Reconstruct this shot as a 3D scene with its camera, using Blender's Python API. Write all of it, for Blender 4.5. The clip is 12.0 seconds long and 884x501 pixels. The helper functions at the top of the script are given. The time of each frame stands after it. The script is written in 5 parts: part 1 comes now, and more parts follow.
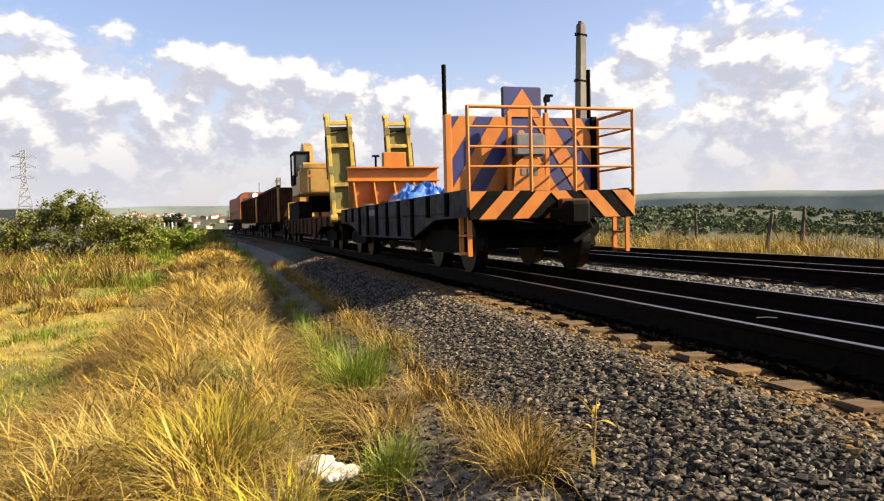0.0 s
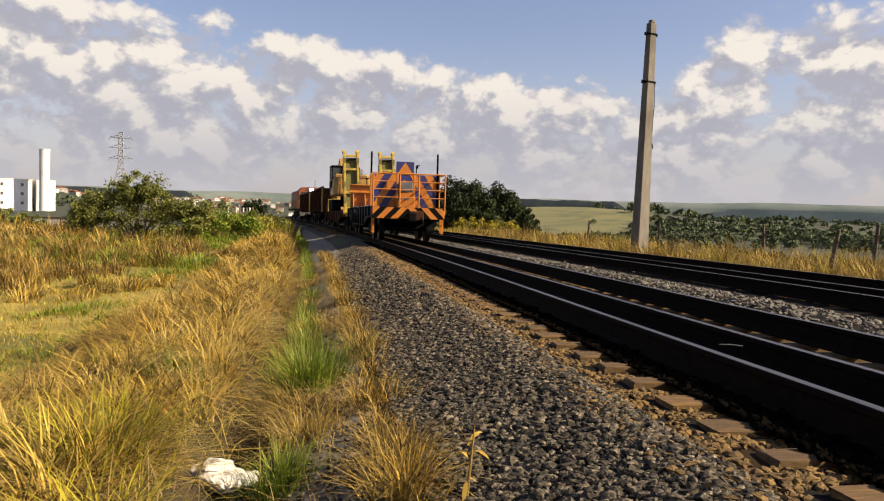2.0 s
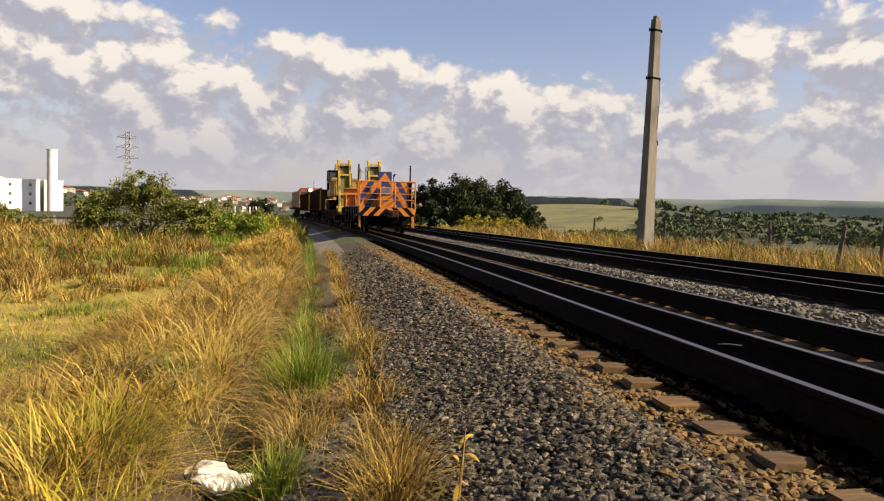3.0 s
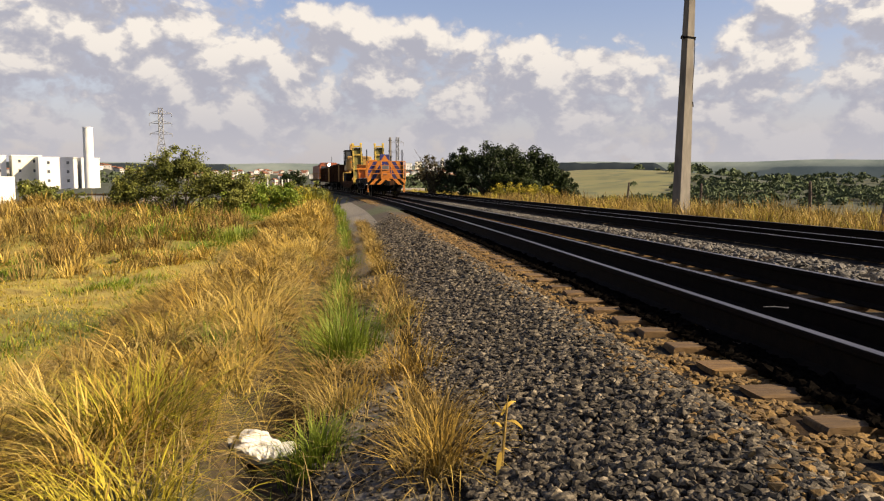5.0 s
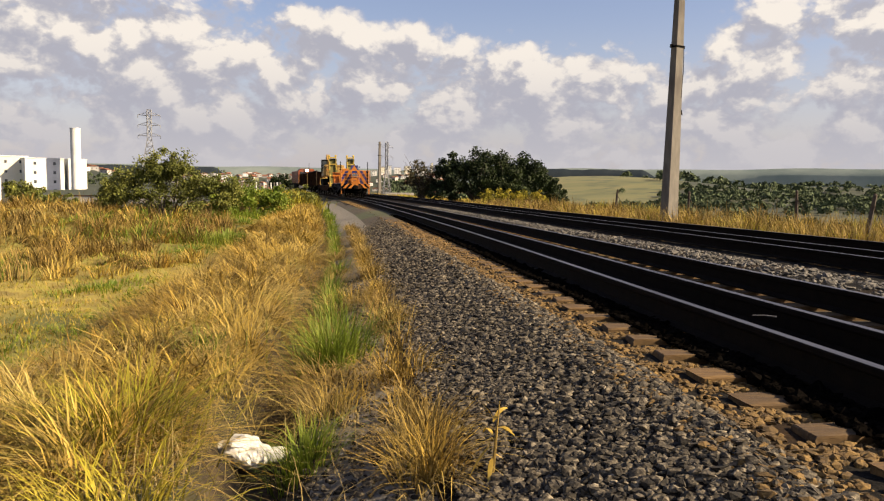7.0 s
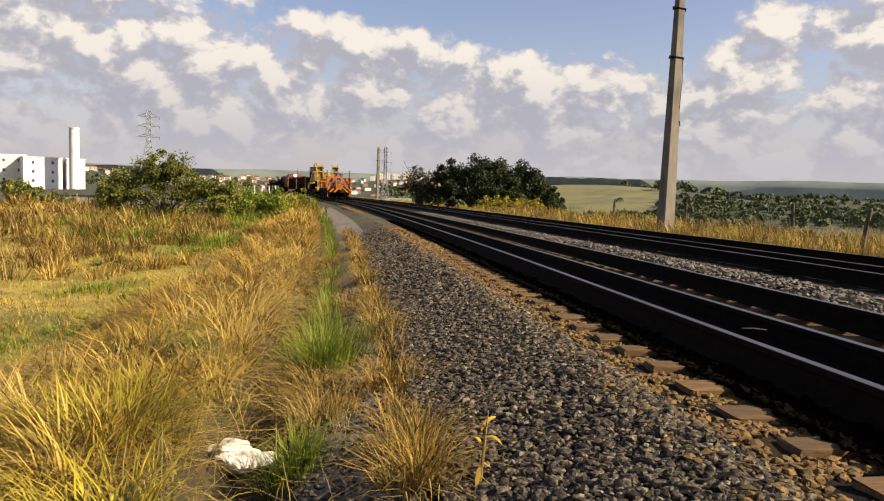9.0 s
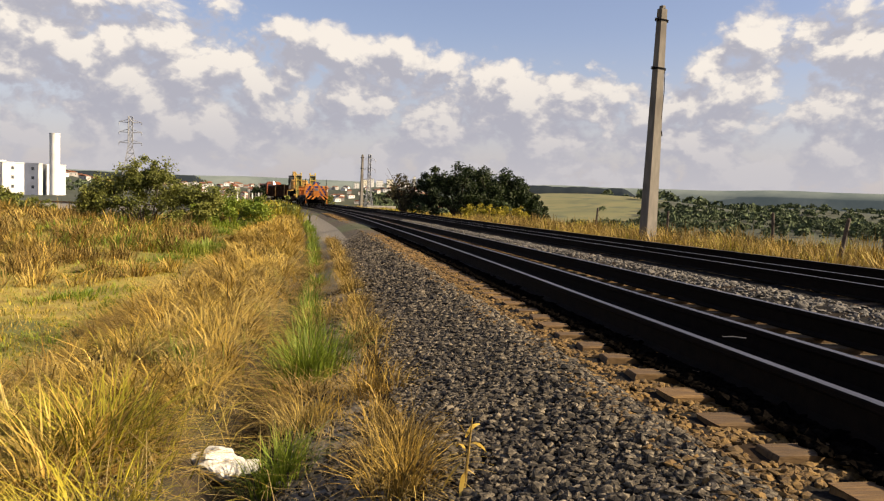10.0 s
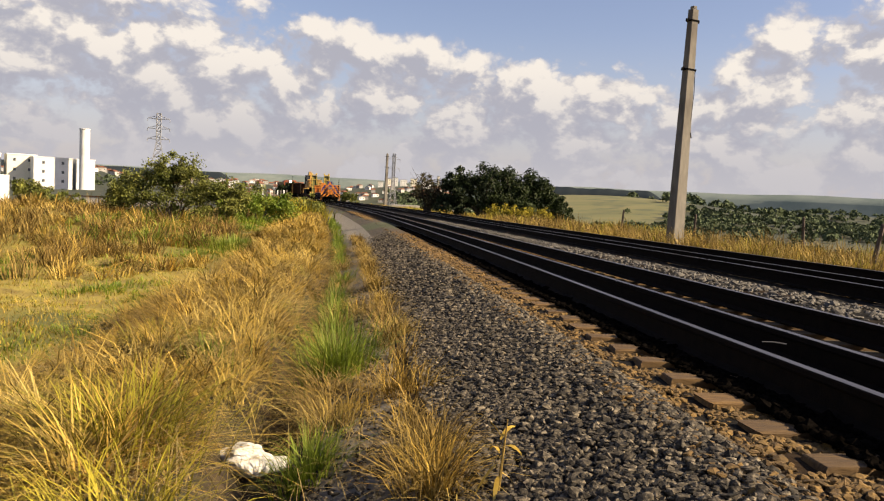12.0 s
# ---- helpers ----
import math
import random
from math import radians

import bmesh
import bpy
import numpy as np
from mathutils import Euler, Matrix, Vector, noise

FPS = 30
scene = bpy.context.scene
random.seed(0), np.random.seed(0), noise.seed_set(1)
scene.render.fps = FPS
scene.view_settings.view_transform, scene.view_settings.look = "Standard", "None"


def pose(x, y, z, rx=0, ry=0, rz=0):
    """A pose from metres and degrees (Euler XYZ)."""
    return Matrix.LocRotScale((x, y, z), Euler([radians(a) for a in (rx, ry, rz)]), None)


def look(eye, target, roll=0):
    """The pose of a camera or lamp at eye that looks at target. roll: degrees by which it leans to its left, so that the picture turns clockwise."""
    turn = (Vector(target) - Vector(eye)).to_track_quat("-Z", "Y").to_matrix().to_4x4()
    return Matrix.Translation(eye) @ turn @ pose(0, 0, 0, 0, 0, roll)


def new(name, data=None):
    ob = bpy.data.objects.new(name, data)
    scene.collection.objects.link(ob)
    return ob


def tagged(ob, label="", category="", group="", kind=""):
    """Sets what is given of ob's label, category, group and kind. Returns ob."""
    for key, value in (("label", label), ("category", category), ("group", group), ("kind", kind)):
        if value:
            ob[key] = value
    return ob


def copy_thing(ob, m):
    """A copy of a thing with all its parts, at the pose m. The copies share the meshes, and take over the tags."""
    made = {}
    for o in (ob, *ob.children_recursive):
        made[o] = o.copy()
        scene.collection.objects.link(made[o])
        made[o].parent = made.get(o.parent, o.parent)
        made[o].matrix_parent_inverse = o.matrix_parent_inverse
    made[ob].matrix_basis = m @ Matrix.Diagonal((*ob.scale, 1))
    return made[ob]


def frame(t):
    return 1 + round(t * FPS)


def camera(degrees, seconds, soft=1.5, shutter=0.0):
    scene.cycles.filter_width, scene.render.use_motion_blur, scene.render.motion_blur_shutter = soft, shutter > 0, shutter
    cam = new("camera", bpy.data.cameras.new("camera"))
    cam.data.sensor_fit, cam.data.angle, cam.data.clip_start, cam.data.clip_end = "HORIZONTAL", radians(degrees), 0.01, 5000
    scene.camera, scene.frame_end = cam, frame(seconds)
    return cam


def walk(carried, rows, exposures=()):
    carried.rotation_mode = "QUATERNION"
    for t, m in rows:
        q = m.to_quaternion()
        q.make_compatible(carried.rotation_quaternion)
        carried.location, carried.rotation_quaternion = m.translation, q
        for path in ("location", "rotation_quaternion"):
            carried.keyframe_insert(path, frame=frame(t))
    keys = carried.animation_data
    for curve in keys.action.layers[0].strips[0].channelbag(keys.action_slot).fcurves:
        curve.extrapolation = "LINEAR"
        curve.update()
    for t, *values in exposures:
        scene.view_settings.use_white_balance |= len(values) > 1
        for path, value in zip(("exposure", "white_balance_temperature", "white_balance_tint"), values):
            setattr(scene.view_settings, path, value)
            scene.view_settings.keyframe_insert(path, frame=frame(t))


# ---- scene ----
cam = camera(60.0, 12.0, 1.2)
PATH = [
    (0, (-3.445, -0.198, 0.782), (-2.926, 1.731, 0.685), -1.1),
    (0.5, (-3.251, -0.176, 0.74), (-2.747, 1.758, 0.653), 1.0),
    (1, (-2.914, -0.068, 0.7), (-2.535, 1.895, 0.712), 2.3),
    (1.5, (-2.573, -0.103, 0.789), (-2.254, 1.869, 0.697), 6.1),
    (2, (-2.442, -0.031, 0.796), (-2.119, 1.94, 0.69), 1.8),
    (2.5, (-2.367, 0.001, 0.802), (-2.082, 1.978, 0.695), 1.6),
    (3, (-2.361, 0.007, 0.806), (-2.055, 1.981, 0.694), 1.5),
    (5, (-2.381, 0.065, 0.788), (-2.158, 2.043, 0.594), 0.2),
    (5.5, (-2.388, 0.066, 0.793), (-2.166, 2.044, 0.593), 0.5),
    (6, (-2.392, 0.067, 0.795), (-2.162, 2.045, 0.611), 0.9),
    (6.5, (-2.389, 0.044, 0.806), (-2.142, 2.022, 0.634), 0.9),
    (7, (-2.404, 0.052, 0.797), (-2.151, 2.028, 0.616), 0.8),
    (9, (-2.383, 0.026, 0.812), (-2.123, 2.002, 0.647), 1.8),
    (9.5, (-2.382, 0.018, 0.813), (-2.11, 1.994, 0.662), 1.5),
    (10, (-2.395, -0.009, 0.818), (-2.093, 1.963, 0.675), 2.1),
    (10.5, (-2.412, 0.015, 0.812), (-2.125, 1.989, 0.658), 1.8),
    (11, (-2.429, 0.009, 0.812), (-2.125, 1.981, 0.67), 2.0),
    (11.5, (-2.443, 0.027, 0.803), (-2.163, 2.003, 0.669), 2.2),
    (12, (-2.446, 0.068, 0.799), (-2.203, 2.048, 0.653), 2.9),
]
walk(cam, [(t, look(eye, target, roll)) for t, eye, target, roll in PATH],
     [(0.0, 1.8, 6900, 10), (0.5, 1.6, 6900, 10), (0.9, 1.33, 6900, 10), (1.4, 1.28, 6950, 11), (3.0, 1.32, 7050, 12), (12.0, 1.32, 7050, 12)])

# ---- light ----
SUN_EL, SUN_AZ = 33.0, 110.0  # degrees; azimuth clockwise from +y
sun = new("sun", bpy.data.lights.new("sun", "SUN"))
sun.data.energy, sun.data.angle, sun.data.color = 4.8, radians(0.53), (1.0, 0.84, 0.60)
_sd = Vector((math.sin(radians(SUN_AZ)) * math.cos(radians(SUN_EL)), math.cos(radians(SUN_AZ)) * math.cos(radians(SUN_EL)), math.sin(radians(SUN_EL))))
sun.matrix_world = look(_sd * 200, (0, 0, 0))


def sky_world():
    """Clear sky with a bank of cumulus low over the horizon."""
    w = bpy.data.worlds.new("sky")
    scene.world = w
    w.use_nodes = True
    nt = w.node_tree
    nt.nodes.clear()
    N, L = nt.nodes.new, nt.links.new

    def math_(op, a, b=None, c=None, clamp=False):
        n = N("ShaderNodeMath")
        n.operation, n.use_clamp = op, clamp
        for i, v in enumerate((a, b, c)):
            if v is None:
                continue
            if isinstance(v, (int, float)):
                n.inputs[i].default_value = v
            else:
                L(v, n.inputs[i])
        return n.outputs[0]

    def ramp(v, lo, hi, a=0.0, b=1.0):
        n = N("ShaderNodeMapRange")
        n.interpolation_type = "SMOOTHSTEP"
        L(v, n.inputs[0])
        for i, x in enumerate((lo, hi, a, b)):
            n.inputs[i + 1].default_value = x
        return n.outputs[0]

    sky = N("ShaderNodeTexSky")
    sky.sky_type, sky.sun_disc = "NISHITA", False
    sky.sun_elevation, sky.sun_rotation = radians(SUN_EL), radians(SUN_AZ)
    sky.air_density, sky.dust_density, sky.ozone_density = 1.0, 1.2, 1.5
    co = N("ShaderNodeTexCoord")
    sep = N("ShaderNodeSeparateXYZ")
    L(co.outputs["Generated"], sep.inputs[0])
    az = math_("ARCTAN2", sep.outputs[0], sep.outputs[1])
    el = math_("ARCSINE", sep.outputs[2])

    def density(daz, delv, detail):
        """Billows in azimuth and elevation; the sheet thins out above the bank."""
        cmb = N("ShaderNodeCombineXYZ")
        a2, e2 = math_("ADD", az, daz), math_("ADD", el, delv)
        L(math_("MULTIPLY", a2, 1.0), cmb.inputs[0])
        L(math_("MULTIPLY", e2, 1.35), cmb.inputs[1])
        cmb.inputs[2].default_value = 3.7
        n1 = N("ShaderNodeTexNoise")
        n1.inputs["Scale"].default_value, n1.inputs["Detail"].default_value = 6.5, detail
        n1.inputs["Roughness"].default_value = 0.6
        L(cmb.outputs[0], n1.inputs["Vector"])
        vo = N("ShaderNodeTexVoronoi")
        vo.feature, vo.inputs["Scale"].default_value = "SMOOTH_F1", 17.0
        vo.inputs["Smoothness"].default_value = 0.25
        vo.inputs["Detail"].default_value, vo.inputs["Roughness"].default_value = 4.0, 0.55
        vm = N("ShaderNodeVectorMath")
        vm.operation = "MULTIPLY_ADD"
        L(n1.outputs["Color"], vm.inputs[0])
        vm.inputs[1].default_value = (0.06, 0.06, 0.0)
        L(cmb.outputs[0], vm.inputs[2])
        L(vm.outputs[0], vo.inputs["Vector"])
        puff = math_("SUBTRACT", 0.62, vo.outputs["Distance"])
        # the bank's upper edge sinks to one side; a second bank rises beyond
        tilt = math_("SUBTRACT", math_("MULTIPLY", az, 0.12), ramp(az, 0.40, 0.54, 0.0, 0.10))
        cover = ramp(math_("ADD", e2, tilt), 0.165, 0.275, 0.60, -0.36)
        d = math_("ADD", math_("MULTIPLY_ADD", n1.outputs["Fac"], 0.85, 0.06), math_("MULTIPLY", puff, 0.58))
        return math_("ADD", d, cover), d

    d0, puffs = density(0.0, 0.0, 8.0)
    d1, puffs_up = density(0.016, 0.024, 6.0)
    mask = ramp(d0, 0.52, 0.78)
    thin = ramp(d0, 0.42, 0.66, 0.0, 0.45)
    # sunlit crowns above, mottled light within the sheet
    crown = ramp(math_("SUBTRACT", d0, d1), -0.02, 0.30)
    mottle = ramp(math_("SUBTRACT", puffs, puffs_up), -0.16, 0.26)
    lit = math_("ADD", math_("MULTIPLY", crown, 0.55), math_("MULTIPLY", mottle, 0.62), None, True)
    low = ramp(el, 0.03, 0.18)
    base = N("ShaderNodeMixRGB")
    base.inputs[1].default_value, base.inputs[2].default_value = (0.475, 0.50, 0.605, 1), (0.99, 0.96, 0.92, 1)
    L(math_("MULTIPLY", lit, math_("ADD", math_("MULTIPLY", low, 0.68), 0.32)), base.inputs[0])
    haze = N("ShaderNodeMixRGB")
    haze.inputs[1].default_value = (0.60, 0.61, 0.675, 1)
    L(base.outputs[0], haze.inputs[2])
    L(ramp(el, -0.01, 0.10, 0.15, 1.0), haze.inputs[0])
    blue = N("ShaderNodeMixRGB")
    blue.blend_type = "MULTIPLY"
    blue.inputs[0].default_value = 1.0
    L(sky.outputs[0], blue.inputs[1])
    blue.inputs[2].default_value = (0.165, 0.15, 0.165, 1)
    veil = N("ShaderNodeMixRGB")
    L(blue.outputs[0], veil.inputs[1])
    veil.inputs[2].default_value = (0.60, 0.60, 0.68, 1)
    L(math_("MAXIMUM", thin, ramp(el, 0.0, 0.22, 0.75, 0.0)), veil.inputs[0])
    mix = N("ShaderNodeMixRGB")
    L(mask, mix.inputs[0])
    L(veil.outputs[0], mix.inputs[1])
    L(haze.outputs[0], mix.inputs[2])
    bg, out = N("ShaderNodeBackground"), N("ShaderNodeOutputWorld")
    L(mix.outputs[0], bg.inputs[0])
    bg.inputs[1].default_value = 0.364
    L(bg.outputs[0], out.inputs[0])


sky_world()


# ---- materials ----
def material(name, rough=0.8, metal=0.0, colours=((0.5, 0.5, 0.5),), scale=6.0, detail=6.0, bump=0.0, bump_scale=60.0,
             spread=(0.35, 0.65), island=0.0, rand=0.0, stain=None, stain_scale=0.8, coords="Object", stretch=(1, 1, 1),
             translucent=0.0, spec=0.5, stain_at=(0.5, 0.68), glow=0.0):
    """Base colours mixed by noise, broad stains, fine relief; island/rand: brightness spread from piece to piece."""
    m = bpy.data.materials.new(name)
    m.use_nodes = True
    nt = m.node_tree
    N, L = nt.nodes.new, nt.links.new
    bsdf = nt.nodes["Principled BSDF"]
    bsdf.inputs["Roughness"].default_value, bsdf.inputs["Metallic"].default_value = rough, metal
    bsdf.inputs["Specular IOR Level"].default_value = spec
    co = N("ShaderNodeTexCoord")
    mp = N("ShaderNodeMapping")
    mp.inputs["Scale"].default_value = stretch
    L(co.outputs[coords], mp.inputs[0])
    noise_ = N("ShaderNodeTexNoise")
    noise_.inputs["Scale"].default_value, noise_.inputs["Detail"].default_value = scale, detail
    noise_.inputs["Roughness"].default_value = 0.6
    L(mp.outputs[0], noise_.inputs["Vector"])
    cr = N("ShaderNodeValToRGB")
    els = cr.color_ramp.elements
    n = len(colours)
    for i, c in enumerate(colours):
        p = spread[0] + (spread[1] - spread[0]) * (i / max(1, n - 1))
        e = els[i] if i < 2 else els.new(p)
        e.position, e.color = p, (*c, 1)
    if n == 1:
        els[1].color = (*colours[0], 1)
    L(noise_.outputs["Fac"], cr.inputs[0])
    col = cr.outputs[0]
    if stain:
        n2 = N("ShaderNodeTexNoise")
        n2.inputs["Scale"].default_value, n2.inputs["Detail"].default_value = stain_scale, 4.0
        L(mp.outputs[0], n2.inputs["Vector"])
        mr = N("ShaderNodeMapRange")
        L(n2.outputs["Fac"], mr.inputs[0])
        mr.inputs[1].default_value, mr.inputs[2].default_value = stain_at
        mx = N("ShaderNodeMixRGB")
        L(mr.outputs[0], mx.inputs[0])
        L(col, mx.inputs[1])
        mx.inputs[2].default_value = (*stain, 1)
        col = mx.outputs[0]
    for amount, node, sock in ((island, "ShaderNodeNewGeometry", "Random Per Island"), (rand, "ShaderNodeObjectInfo", "Random")):
        if amount:
            src = N(node)
            hsv = N("ShaderNodeHueSaturation")
            mr = N("ShaderNodeMapRange")
            L(src.outputs[sock], mr.inputs[0])
            mr.inputs[3].default_value, mr.inputs[4].default_value = 1 - amount, 1 + amount
            L(mr.outputs[0], hsv.inputs["Value"])
            L(col, hsv.inputs["Color"])
            col = hsv.outputs[0]
    L(col, bsdf.inputs["Base Color"])
    if bump:
        n3 = N("ShaderNodeTexNoise")
        n3.inputs["Scale"].default_value, n3.inputs["Detail"].default_value = bump_scale, 5.0
        L(mp.outputs[0], n3.inputs["Vector"])
        b = N("ShaderNodeBump")
        b.inputs["Strength"].default_value, b.inputs["Distance"].default_value = bump, 0.01
        L(n3.outputs["Fac"], b.inputs["Height"])
        L(b.outputs[0], bsdf.inputs["Normal"])
    if translucent:
        tr = N("ShaderNodeBsdfTranslucent")
        L(col, tr.inputs[0])
        ms = N("ShaderNodeMixShader")
        ms.inputs[0].default_value = translucent
        L(bsdf.outputs[0], ms.inputs[1])
        L(tr.outputs[0], ms.inputs[2])
        L(ms.outputs[0], nt.nodes["Material Output"].inputs[0])
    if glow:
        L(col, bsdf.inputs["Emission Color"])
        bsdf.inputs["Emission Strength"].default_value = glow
    return m


